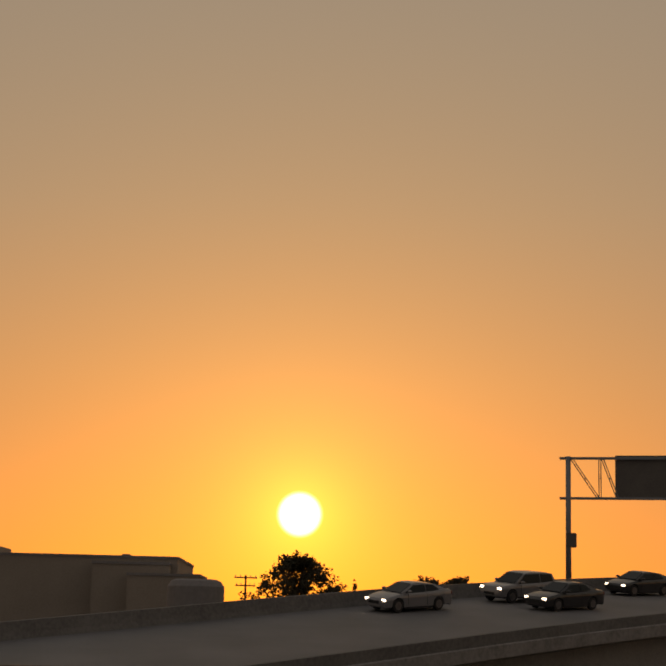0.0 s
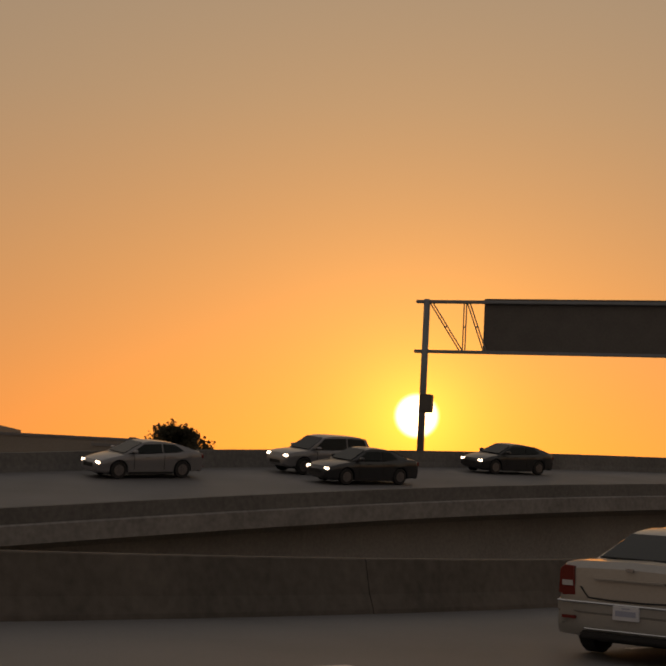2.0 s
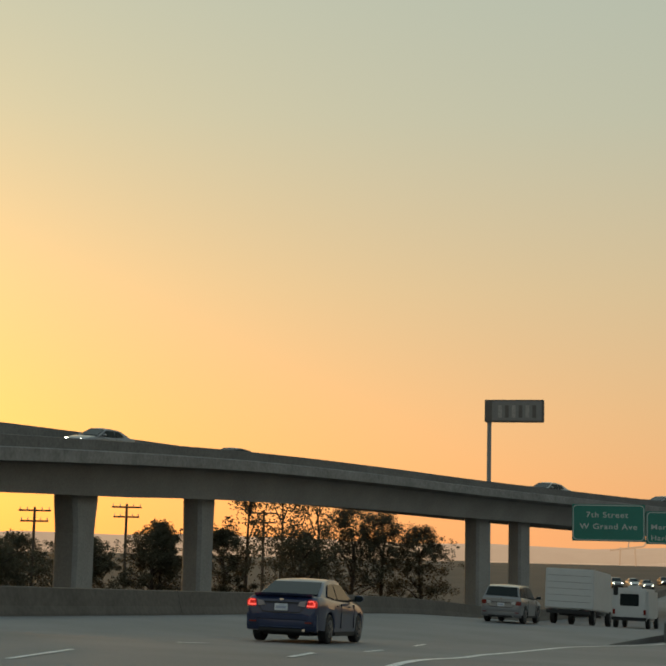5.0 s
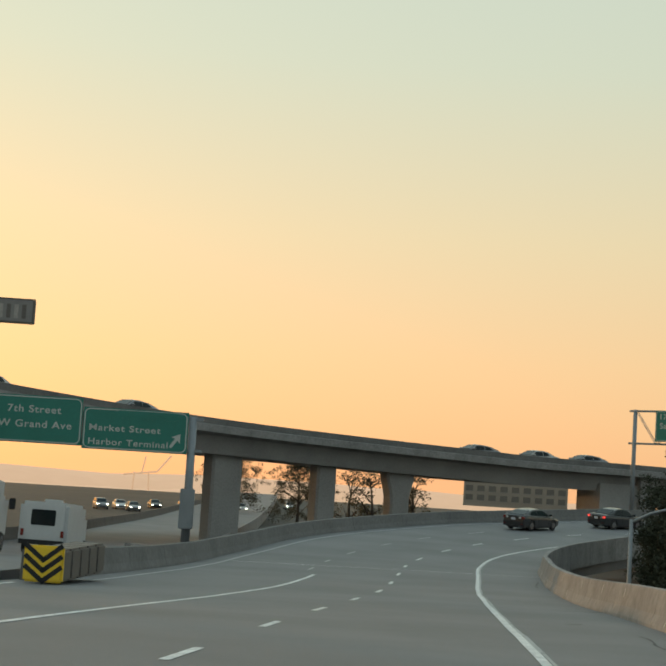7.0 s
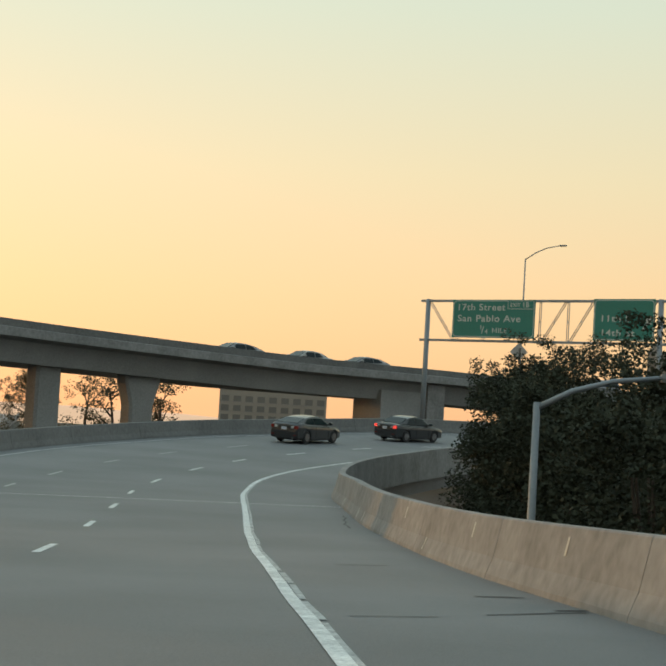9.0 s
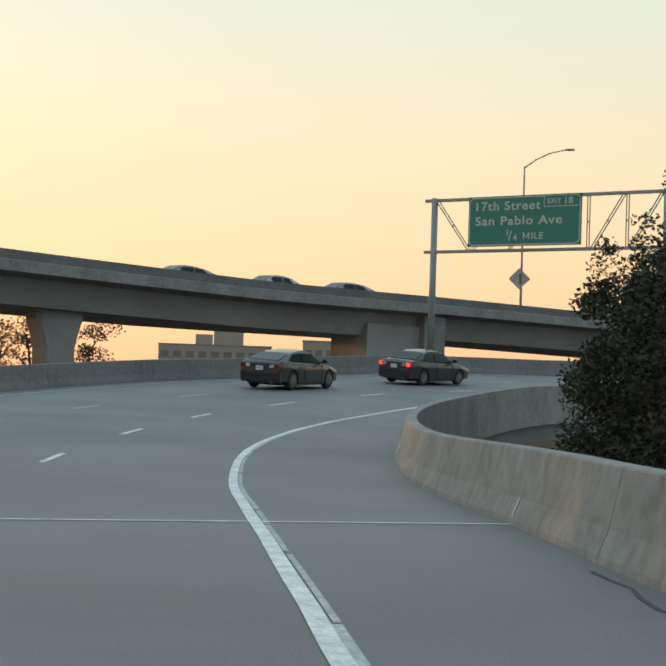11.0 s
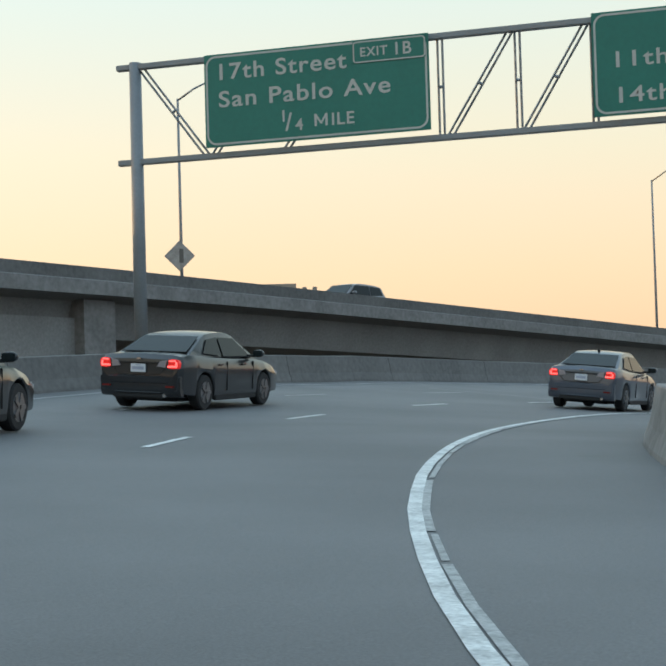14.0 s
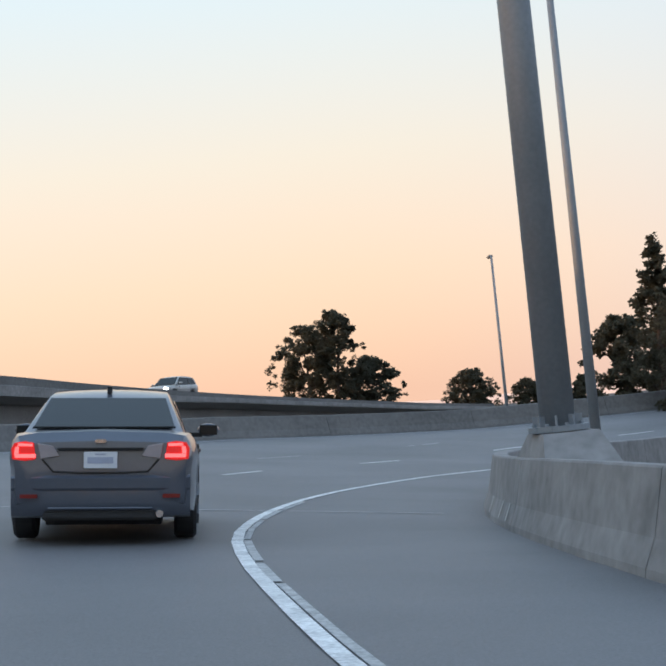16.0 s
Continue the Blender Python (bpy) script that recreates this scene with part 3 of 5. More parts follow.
part("girder", ribbon(girder_line, 2, 300, 3.0, [(1.3, -0.34), (W - 1.3, -0.34), (W - 1.8, -1.58), (1.8, -1.58)]), "concrete", viaduct, "concrete box girder")
near = [(0.12, 0.3), (0.12, PARAPET), (0.32, PARAPET), (0.38, 0.3), (0.46, 0.004), (0.12, 0.004)]
ledge = [(0.0, -0.16), (0.0, 0.38), (0.1, 0.42), (0.115, 0.42), (0.115, -0.16)]


def near_side(s, off, h=0.0):
    """The near parapet gets lower towards the end of the viaduct."""
    return on_bridge(s, off, h * (1.0 - 0.45 * float(np.interp(s, (300, 330), (0, 1)))))


part("parapet", ribbon(near_side, 2, S_END, 3.0, near), "barrier_grey", viaduct, "dark weathered concrete parapet")
part("fascia", ribbon(near_side, 2, S_END, 3.0, ledge), "barrier", viaduct, "pale concrete fascia along the deck edge")


def far_side(s, off, h=0.0):
    """The far parapet stands higher where the deck turns."""
    return on_bridge(s, off, h + (float(np.interp(s, (60, 90, 120, 150, 200, 300, 330), (-0.1, 0, 0.25, 0.4, 0.0, 0.0, -0.4))) if h > 0.5 else 0.0))


part("parapet", ribbon(far_side, 2, S_END, 3.0, [(W - a, h) for a, h in near]), "barrier_grey", viaduct, "concrete parapet")
part("wearing_course", ribbon(on_bridge, 2, S_END, 3.0, [(0.45, 0.03), (W - 0.45, 0.03), (W - 0.45, 0.004), (0.45, 0.004)]), "asphalt", viaduct)


def column(s, off, wide, flare=0.0, thick=1.6):
    top = on_bridge(s, off, -1.55)
    turn = Matrix.Translation((top.x, top.y, 0)) @ pose(0, 0, 0, 0, 0, bridge_turn(s))
    secs = []
    for z, k in ((-3.6, 1), (top.z - 2.2, 1), (top.z - 1.5, 1 + 0.35 * flare), (top.z - 0.7, 1 + 0.9 * flare), (top.z + 0.05, 1 + flare)):
        a, b, c = wide / 2 * k, thick / 2, 0.18
        secs.append([turn @ Vector(p) for p in ((-a + c, -b, z), (a - c, -b, z), (a, -b + c, z), (a, b - c, z), (a - c, b, z), (-a + c, b, z), (-a, b - c, z), (-a, -b + c, z))])
    return part("column", loft(secs), "concrete", viaduct)


for s, off, wide, flare, thick in ((82.3, 3.0, 1.3, 0.3, 1.15), (92.7, 3.0, 1.35, 0.3, 1.15), (104, 3.0, 1.25, 0.3, 1.15), (119.5, 3.1, 1.85, 0.25, 1.3), (131.9, 3.1, 1.6, 0.1, 1.2),
                                   (166.5, 3.2, 1.7, 0, 1.3), (172, 3.2, 1.5, 0, 1.2), (200.4, 3.2, 3.2, 0, 1.3), (210.4, 3.2, 2.0, 0, 1.3), (218, 3.2, 2.0, 0.5, 1.3)):
    column(s, off, wide, flare, thick)
# solid embankment end under the rising deck
secs = [[on_bridge(s, 1.5, -0.3), on_bridge(s, W - 1.5, -0.3), on_bridge(s, W - 1.5, 0) - Vector((0, 0, 13)), on_bridge(s, 1.5, 0) - Vector((0, 0, 13))] for s in np.linspace(2, 72, 15)]
part("approach_wall", loft(secs), "concrete", viaduct, "dark weathered concrete wall closing the approach")
# abutment wall with its paler pilaster
secs = [[on_bridge(s, o, -1.0), on_bridge(s, o2, -1.0), on_bridge(s, o2, 0) - Vector((0, 0, 8)), on_bridge(s, o, 0) - Vector((0, 0, 8))] for s, o, o2 in ((239.2, 1.2, 4.5), (244.2, 1.2, 4.5))]
part("abutment", loft(secs), "concrete", viaduct, "flat concrete abutment wall")
secs = [[on_bridge(s, o, -0.3), on_bridge(s, 4.5, -0.3), on_bridge(s, 4.5, 0) - Vector((0, 0, 8)), on_bridge(s, o, 0) - Vector((0, 0, 8))] for s, o in [(q, 2.2) for q in range(278, 386, 6)]]
part("retaining_wall", loft(secs), "concrete", viaduct, "concrete retaining wall under the descending deck")
secs = [[on_bridge(s, 0.7, -0.3), on_bridge(s, 2.2, -0.3), on_bridge(s, 2.2, 0) - Vector((0, 0, 8)), on_bridge(s, 0.7, 0) - Vector((0, 0, 8))] for s in (243.6, 245.4)]
part("pilaster", loft(secs), "barrier", viaduct, "pale concrete pilaster")


# ---- sign gantries ----
def bars(points, mat, parent, name="brace", gap=0.13, label=""):
    """A lattice member: two thin steel angles side by side with small spacers."""
    a, b = Vector(points[0]), Vector(points[1])
    d = (b - a).normalized()
    n = d.cross(Vector((0, 1, 0))).normalized()
    bm = bmesh.new()
    for k in (-1, 1):
        add_tube(bm, [a + n * gap / 2 * k, b + n * gap / 2 * k], 0.032, 4)
    for f in (0.02, 0.5, 0.98):
        p = a.lerp(b, f)
        add_tube(bm, [p - n * gap / 2, p + n * gap / 2], 0.04, 4)
    return part(name, bm, mat, parent, label)


def gantry(name, left, right, z_low, z_high, z_base_l, z_base_r, label, radius=0.18, bays=(), start=None):
    """Two round posts and a flat lattice truss. Returns the thing and its length; x runs from the left post to the right one."""
    l, r = Vector((*left, 0)), Vector((*right, 0))
    d = r - l
    g = thing(name, Matrix.Translation(l) @ pose(0, 0, 0, 0, 0, math.degrees(math.atan2(d.y, d.x))), label, "sign gantry")
    n = d.length
    for x, z in ((0, z_base_l), (n, z_base_r))[0 if start is None else 1:]:
        post = part("post", tube([(x, 0, z), (x, 0, z_high + 0.12)], [radius * 1.08, radius * 0.95], 16), "pole", g, smooth=True)
        part("base_plate", tube([(x, 0, z), (x, 0, z + 0.06)], radius * 1.9, 12), "pole", post)
        for k in range(8):
            c, s_ = math.cos(k * math.pi / 4), math.sin(k * math.pi / 4)
            part("bolt", tube([(x + c * radius * 1.55, s_ * radius * 1.55, z + 0.03), (x + c * radius * 1.55, s_ * radius * 1.55, z + 0.09)], 0.022, 6), "pole", post)
            part("gusset", box(radius * 0.95, radius * 1.5, -0.012, 0.012, 0.05, 0.17, Matrix.Translation((x, 0, z)) @ pose(0, 0, 0, 0, 0, k * 45 + 22)), "pole", post)
    for z in (z_low, z_high):
        part("chord", box(-0.55 if start is None else start, n + 0.55, -0.1, 0.1, z - 0.08, z + 0.08, bevel=0.02), "pole", g)
    for x0, z0, x1, z1 in bays:
        bars([(x0, 0, z_low if z0 == 0 else z_high), (x1, 0, z_low if z1 == 0 else z_high)], "steel", g)
    return g, n


def sign_panel(parent, x0, x1, z0, z1, y=-0.3, mat="sign_green", border=True, corner=0.28, name="sign_panel", label="green guide sign panel"):
    """A flat panel with rounded corners, white border strip and back ribs."""
    p = part(name, box(x0, x1, y, y + 0.05, z0, z1, bevel=0.012), mat, parent, label)
    if border:
        bm = bmesh.new()
        w, r, i = 0.055 if corner > 0.2 else 0.035, corner, 0.05 if corner > 0.2 else 0.015
        def ring(inset, rad):
            out = []
            for cx, cz, a0 in ((x1 - inset - rad, z1 - inset - rad, 0), (x0 + inset + rad, z1 - inset - rad, 90), (x0 + inset + rad, z0 + inset + rad, 180), (x1 - inset - rad, z0 + inset + rad, 270)):
                for k in range(6):
                    a = radians(a0 + k * 18)
                    out.append((cx + rad * math.cos(a), y - 0.008, cz + rad * math.sin(a)))
            return out
        o, n_ = [bm.verts.new(v) for v in ring(i, r)], [bm.verts.new(v) for v in ring(i + w, r - w)]
        for k in range(len(o)):
            bm.faces.new((o[k], o[(k + 1) % len(o)], n_[(k + 1) % len(o)], n_[k]))
        part("border", bm, "sign_white", p, "white border strip")
    for k in range(max(2, int((x1 - x0) / 1.2))):
        x = x0 + 0.4 + k * (x1 - x0 - 0.8) / max(1, int((x1 - x0) / 1.2) - 1)
        part("rib", box(x - 0.04, x + 0.04, y + 0.05, y + 0.16, z0 + 0.05, z1 - 0.05), "sign_back", p)
    return p


def letters(panel, body, size, x, z, y=-0.308, width=0.0):
    return text_part("letter", body, size, Matrix.Translation((x, y, z)) @ pose(0, 0, 0, 90, 0, 0), "sign_white", panel, width=width)


# the exit gantry over the ramp
G2L, G2H = 7.93, 10.6
g2, g2n = gantry("exit_gantry", (-2.2, 0), (15.0, 0), G2L, G2H, 1.35, 1.34, "grey steel sign gantry spanning the ramp on two posts", 0.175,
                 bays=[(0.15, 1, 2.15, 0), (2.3, 0, 4.3, 1), (4.4, 0, 6.4, 1), (8.75, 0, 8.75, 1), (8.95, 0, 10.65, 1), (10.8, 0, 10.8, 1), (10.95, 0, 12.6, 1), (12.75, 0, 12.75, 1), (14.9, 0, 16.9, 1)])
p1 = sign_panel(g2, 2.2, 8.52, 8.12, 10.66)
letters(p1, "17th Street", 0.62, 2.52, 9.95, width=3.62)
letters(p1, "San Pablo Ave", 0.62, 2.6, 9.2, width=4.84)
letters(p1, "1", 0.44, 4.36, 8.66)
letters(p1, "/", 0.66, 4.52, 8.42)
letters(p1, "4", 0.44, 4.8, 8.4)
letters(p1, "ILE", 0.46, 5.8, 8.46, width=0.62)
bm = bmesh.new()
bm.faces.new([bm.verts.new((5.34 + a, -0.308, 8.46 + b)) for a, b in ((0, 0), (0.065, 0), (0.065, 0.22), (0.165, 0.06), (0.205, 0.06), (0.305, 0.22), (0.305, 0), (0.37, 0), (0.37, 0.33), (0.315, 0.33), (0.185, 0.125), (0.055, 0.33), (0, 0.33))])
part("letter", bm, "sign_white", p1)
tab = sign_panel(p1, 6.45, 8.45, 10.02, 10.62, y=-0.312, corner=0.1, name="exit_tab", label="small green exit plate")
letters(tab, "EXIT", 0.34, 6.65, 10.2, -0.322)
letters(tab, "1B", 0.46, 7.55, 10.17, -0.322)
p2 = sign_panel(g2, 12.75, 16.95, 8.08, 10.72)
letters(p2, "11th St", 0.56, 13.2, 9.3, width=2.25)
letters(p2, "14th St", 0.56, 13.25, 8.4, width=2.25)


def arrow(parent, x, z, size, turn, y=-0.309):
    bm = bmesh.new()
    pts = [(-0.09, -0.5), (0.09, -0.5), (0.09, 0.1), (0.32, 0.02), (0.0, 0.5), (-0.32, 0.02), (-0.09, 0.1)]
    m = Matrix.Translation((x, y, z)) @ pose(0, 0, 0, 0, turn, 0)
    bm.faces.new([bm.verts.new(m @ Vector((a * size, 0, b * size))) for a, b in pts])
    return part("arrow", bm, "sign_white", parent, "white arrow")


arrow(p2, 16.45, 9.2, 1.0, 30)
# pedestals under its posts
for x, y, turn, secs_, lab in ((-2.2, 0, 20, ((-1.5, 1.5, 1.1), (0.35, 1.3, 0.9), (0.8, 0.75, 0.6), (1.35, 0.5, 0.5)), "flared concrete pedestal under the gantry post"),
                               (15.05, 0.0, -8, ((-1.5, 0.46, 0.95), (0.98, 0.42, 0.9), (1.0, 0.4, 0.88), (1.33, 0.3, 0.42)), "concrete pedestal built onto the barrier")):
    secs = [[Matrix.Translation((x, y, 0)) @ pose(0, 0, 0, 0, 0, turn) @ Vector((a * w, b * d_, z)) for a, b in ((-1, -1), (1, -1), (1, 1), (-1, 1))] for z, w, d_ in secs_]
    tagged(part("pedestal", loft(secs), "barrier"), lab, "pedestal", kind="structure")

# the gantry over the viaduct, seen from behind
g1, g1n = gantry("viaduct_gantry", (42.4, -147.8), (46.2, -132.4), 13.0, 15.55, 7.6, 6.4, "dark steel sign gantry standing on the viaduct parapets", 0.17,
                 bays=[(0.2, 1, 1.9, 0), (2.0, 0, 2.0, 1), (2.15, 1, 3.1, 0), (13.9, 0, 13.9, 1), (14.0, 0, 15.7, 1), (12.9, 0, 13.75, 1)])
sign_panel(g1, 2.95, 13.35, 12.95, 15.75, y=0.14, mat="sign_back", border=False, label="dark unpainted back of a large sign")
part("control_box", box(-0.1, 0.5, -0.3, 0.3, 9.9, 10.8, bevel=0.03), "sign_back", g1, "grey steel control box")
part("control_box", box(15.5, 16.3, -0.25, 0.25, 9.35, 9.72, bevel=0.03), "sign_back", g1, "grey steel control box")
bm = bmesh.new()
prof = [(-0.5, 9.25), (0.5, 9.25)] + [(0.5 * math.cos(-a), 8.85 + 0.62 * math.sin(-a)) for a in np.linspace(0, math.pi, 12)]
f = [bm.verts.new((15.86 + a, -0.2, b)) for a, b in prof]
bm.faces.new(f)
r = bmesh.ops.extrude_face_region(bm, geom=bm.faces[:])
bmesh.ops.translate(bm, verts=[v for v in r["geom"] if isinstance(v, bmesh.types.BMVert)], vec=(0, 0.04, 0))
part("route_shield", bm, "sign_back", g1, "back of a route shield")
part("hoop", tube([(14.6, 0, 7.4), (14.6, 0, 8.7), (15.1, 0, 8.75), (15.15, 0, 7.4)], 0.03, 6), "pole", g1)

# the branch gantry at the fork
gs, gsn = gantry("sign_gantry", (-0.2, -69.6), (11.4, -57.37), 4.5, 6.1, -1.2, -0.6, "cantilevered steel sign gantry beside the branch road", 0.21, bays=[(7, 0, 9, 1), (9, 1, 11, 0), (11, 0, 13, 1), (13, 1, 15, 0)], start=6.8)
q1 = sign_panel(gs, 6.6, 11.3, 4.42, 6.8)
letters(q1, "7th Street", 0.5, 7.5, 5.95, width=2.7)
letters(q1, "W Grand Ave", 0.5, 7.1, 5.2, width=3.7)
q2 = sign_panel(gs, 11.36, 16.65, 4.3, 6.4)
letters(q2, "Market Street", 0.44, 11.65, 5.25, width=3.6)
letters(q2, "Harbor Terminal", 0.44, 11.65, 4.55, width=4.0)
arrow(q2, 16.05, 4.95, 0.85, 35)
part("sign_tab", box(13.1, 16.1, -0.32, -0.27, 5.92, 6.32), "sign_green", q2)
part("signal_box", box(gsn - 0.36, gsn + 0.36, -0.5, -0.2, 0.6, 2.6, bevel=0.04), "pole", gs, "dark equipment box on the post")


# ---- lamps, poles, small signs ----
def bearing(yaw, dist, eye):
    a = radians(yaw)
    return eye[0] - math.sin(a) * dist, eye[1] + math.cos(a) * dist


E0, E4, E5, E9, E12, E16 = (140.6, -164.9), (98.35, -130.5), (88.6, -124.1), (57, -89.1), (27.1, -54.7), (9.6, -15.2)
def lamp_post(x, y, z0, z1, arm, rise, turn, radius=0.11, label="tall grey street lamp with a curved arm"):
    t = thing("street_lamp", pose(x, y, 0, 0, 0, turn), label, "street lamp", "freeway street lamps")
    part("pole", tube([(0, 0, z0), (0, 0, (z0 + z1) / 2), (0, 0, z1)], [radius, radius * 0.8, radius * 0.6], 12), "pole", t, smooth=True)
    part("arm", tube([(0, 0, z1 - 0.1), (arm * 0.28, 0, z1 + rise * 0.42), (arm * 0.6, 0, z1 + rise * 0.8), (arm, 0, z1 + rise)], [radius * 0.55, radius * 0.5, radius * 0.45, radius * 0.4], 8), "pole", t, smooth=True)
    part("lamp_head", box(arm - 0.1, arm + 0.65, -0.14, 0.14, z1 + rise - 0.08, z1 + rise + 0.07, bevel=0.05), "steel", t, "flat grey lamp head")
    return t


lamp_post(-19.4, 42.3, 5.0, 18.7, 3.4, 1.3, 15)
lamp_post(3.0, 82.0, 4.0, 17.4, 5.0, 1.3, -30)
lamp_post(22.47, 18.4, -0.5, 11.9, 2.8, 0.8, 190, 0.13, label="grey street lamp standing behind the barrier")
lamp_post(42.8, -63.9, GROUND, 2.85, 2.2, 0.55, 35, 0.1, "low grey lamp rising behind the barrier")
lamp_post(*bearing(-17.82, 80, E16), GROUND, 8.3, 0.3, 0.12, 80, 0.1, "slim grey street lamp beyond the curve")
lamp_post(178, -205, 0, 14.5, 2.0, 0.7, 120, 0.1)

d = thing("warning_sign", pose(-19.2, 41.6, 0, 0, 0, 25), "diamond warning sign on a lamp pole, weathered face", "road sign")
part("face", box(-0.62, 0.62, -0.03, 0.03, -0.62, 0.62, Matrix.Translation((0, 0, 9.55)) @ pose(0, 0, 0, 0, 45, 0), bevel=0.02), "sign_worn", d)
part("symbol", box(-0.02, 0.22, -0.045, -0.031, 9.15, 9.95), "sign_back", d, "dark vertical symbol")
part("bracket", box(-0.3, 0.3, 0.03, 0.5, 9.5, 9.6), "steel", d)


def utility_pole(x, y, z1, turn, scale=1.0):
    t = thing("utility_pole", pose(x, y, GROUND, 0, 0, turn), "dark wooden utility pole with two crossarms", "utility pole", "wooden utility poles")
    part("pole", tube([(0, 0, 0), (0, 0, z1 - GROUND)], [0.2 * scale, 0.13 * scale], 10), "wood", t)
    for k, w in ((0.25, 1.6), (1.3, 1.4)):
        part("crossarm", box(-w * scale, w * scale, -0.07, 0.07, z1 - 0.2 - GROUND - k * scale, z1 - 0.02 - GROUND - k * scale, bevel=0.01), "wood", t)
        for q in (-0.9, -0.45, 0.45, 0.9):
            part("insulator", tube([(q * w * scale, 0, z1 - 0.05 - GROUND - k * scale), (q * w * scale, 0, z1 + 0.22 - GROUND - k * scale)], 0.06, 6), "sign_white", t)
    return t


for yaw, dist, z, eye, turn in ((91.9, 210, 11.0, E0, 20), (73.3, 170, 6.5, E4, 0), (65.6, 190, 7.0, E4, 10), (83.0, 200, 9.5, E4, -10), (71.2, 170, 7.2, E5, 5)):
    x, y = bearing(yaw, dist, eye)
    utility_pole(x, y, z, turn + yaw)

# tall pole sign beyond the viaduct
x, y = bearing(57.0, 250, E5)
bb = thing("pole_sign", pose(x, y, 0, 0, 0, 50), "tall pole sign with a flat rectangular cabinet", "pole sign")
part("pole", tube([(-4.1, 0, GROUND), (-4.1, 0, 23)], 0.36, 12), "pole", bb)
part("cabinet", box(-4.8, 4.7, -0.6, 0.6, 22.9, 26.5, bevel=0.08), "sign_back", bb, "dark sign cabinet with a pale face")
part("face", box(-3.6, 4.4, -0.63, -0.605, 23.15, 26.25), "wall_grey", bb)
for k in range(6):
    part("panel_bar", box(-2.6 + k * 1.1, -2.0 + k * 1.1, -0.645, -0.632, 23.6, 25.6), "sign_back" if k % 2 else "sign_worn", bb)


# ---- buildings and distance ----
def block(name, x, y, turn, w, d, z1, mat, label, windows=(), roof_boxes=(), rail=False):
    t = thing(name, pose(x, y, GROUND, 0, 0, turn), label, "building")
    h = z1 - GROUND
    part("wall", box(-w / 2, w / 2, 0, d, 0, h), mat, t)
    part("roof", box(-w / 2 - 0.15, w / 2 + 0.15, -0.15, d + 0.15, h, h + 0.45), "wall_grey", t, "flat roof edge")
    for cols_, rows_, zz0, zz1 in windows:
        for i in range(cols_):
            for j in range(rows_):
                cw, ch = w / cols_, (zz1 - zz0) / rows_
                wx, wz = -w / 2 + (i + 0.5) * cw, zz0 + (j + 0.5) * ch
                win = part("window", box(wx - cw * 0.32, wx + cw * 0.32, -0.06, 0.02, wz - ch * 0.3, wz + ch * 0.3), "window_dark", t)
                part("sill", box(wx - cw * 0.36, wx + cw * 0.36, -0.14, 0.0, wz - ch * 0.36, wz - ch * 0.3), "wall_grey", win)
    for bx, bw, bh in roof_boxes:
        part("roof_unit", box(bx - bw / 2, bx + bw / 2, d * 0.2, d * 0.6, h + 0.45, h + 0.45 + bh, bevel=0.05), mat, t)
    if rail:
        bm = bmesh.new()
        add_tube(bm, [(-w / 2, 0.2, h + 1.3), (w / 2, 0.2, h + 1.3)], 0.06, 6)
        for k in range(int(w / 2) + 1):
            add_tube(bm, [(-w / 2 + k * 2, 0.2, h + 0.4), (-w / 2 + k * 2, 0.2, h + 1.3)], 0.05, 6)
        part("railing", bm, "steel", t, "thin roof railing")
    return t


x, y = bearing(99.6, 275, E0)
block("warehouse", x, y, 90, 50, 40, 15.2, "wall_tan", "long tan warehouse with a flat roof and rooftop blocks", roof_boxes=((-13.5, 10.5, 1.6), (15, 1.2, 0.6)), rail=False)
x, y = bearing(96.1, 268, E0)
block("warehouse", x, y, 90, 13, 30, 14.0, "wall_tan", "lower tan warehouse wing with a roof railing", rail=True)
x, y = bearing(94.9, 262, E0)
block("warehouse", x, y, 90, 12, 20, 12.0, "wall_tan", "low tan annexe of the warehouse")
x, y = bearing(93.7, 170, E0)
t = thing("storage_tank", pose(x, y, GROUND), "grey round-shouldered storage tank beside the freeway", "storage tank")
part("shell", tube([(0, 0, 0), (0, 0, 11.6), (0, 0, 12.2), (0, 0, 12.4)], [3.1, 3.1, 2.7, 2.2], 24), "wall_grey", t)
x, y = bearing(39.2, 520, E9)
block("apartment_block", x, y, 39, 36, 14, 9.0, "wall_tan", "pale mid-rise apartment block in the distance", windows=((9, 3, 1.5, 11),), roof_boxes=((4.2, 9.5, 5.0), (-3.6, 5.5, 3.2)))
x, y = bearing(35.2, 480, E9)
block("apartment_block", x, y, 35, 16, 14, 10.5, "wall_tan", "low pale block in the distance", windows=((5, 3, 2, 12),), roof_boxes=((3, 2, 1.6),))
x, y = bearing(20.45, 270, E12)
block("office_block", x, y, 20, 24.5, 18, 18.3, "wall_tan", "flat-roofed beige building with rooftop units", windows=((7, 5, 3, 20.5),), roof_boxes=((-3.6, 7.2, 1.6), (-11.2, 1.6, 1.3), (-8.6, 0.5, 0.9), (1.4, 0.7, 1.0), (3.1, 0.7, 1.0), (7.0, 0.4, 1.0)))


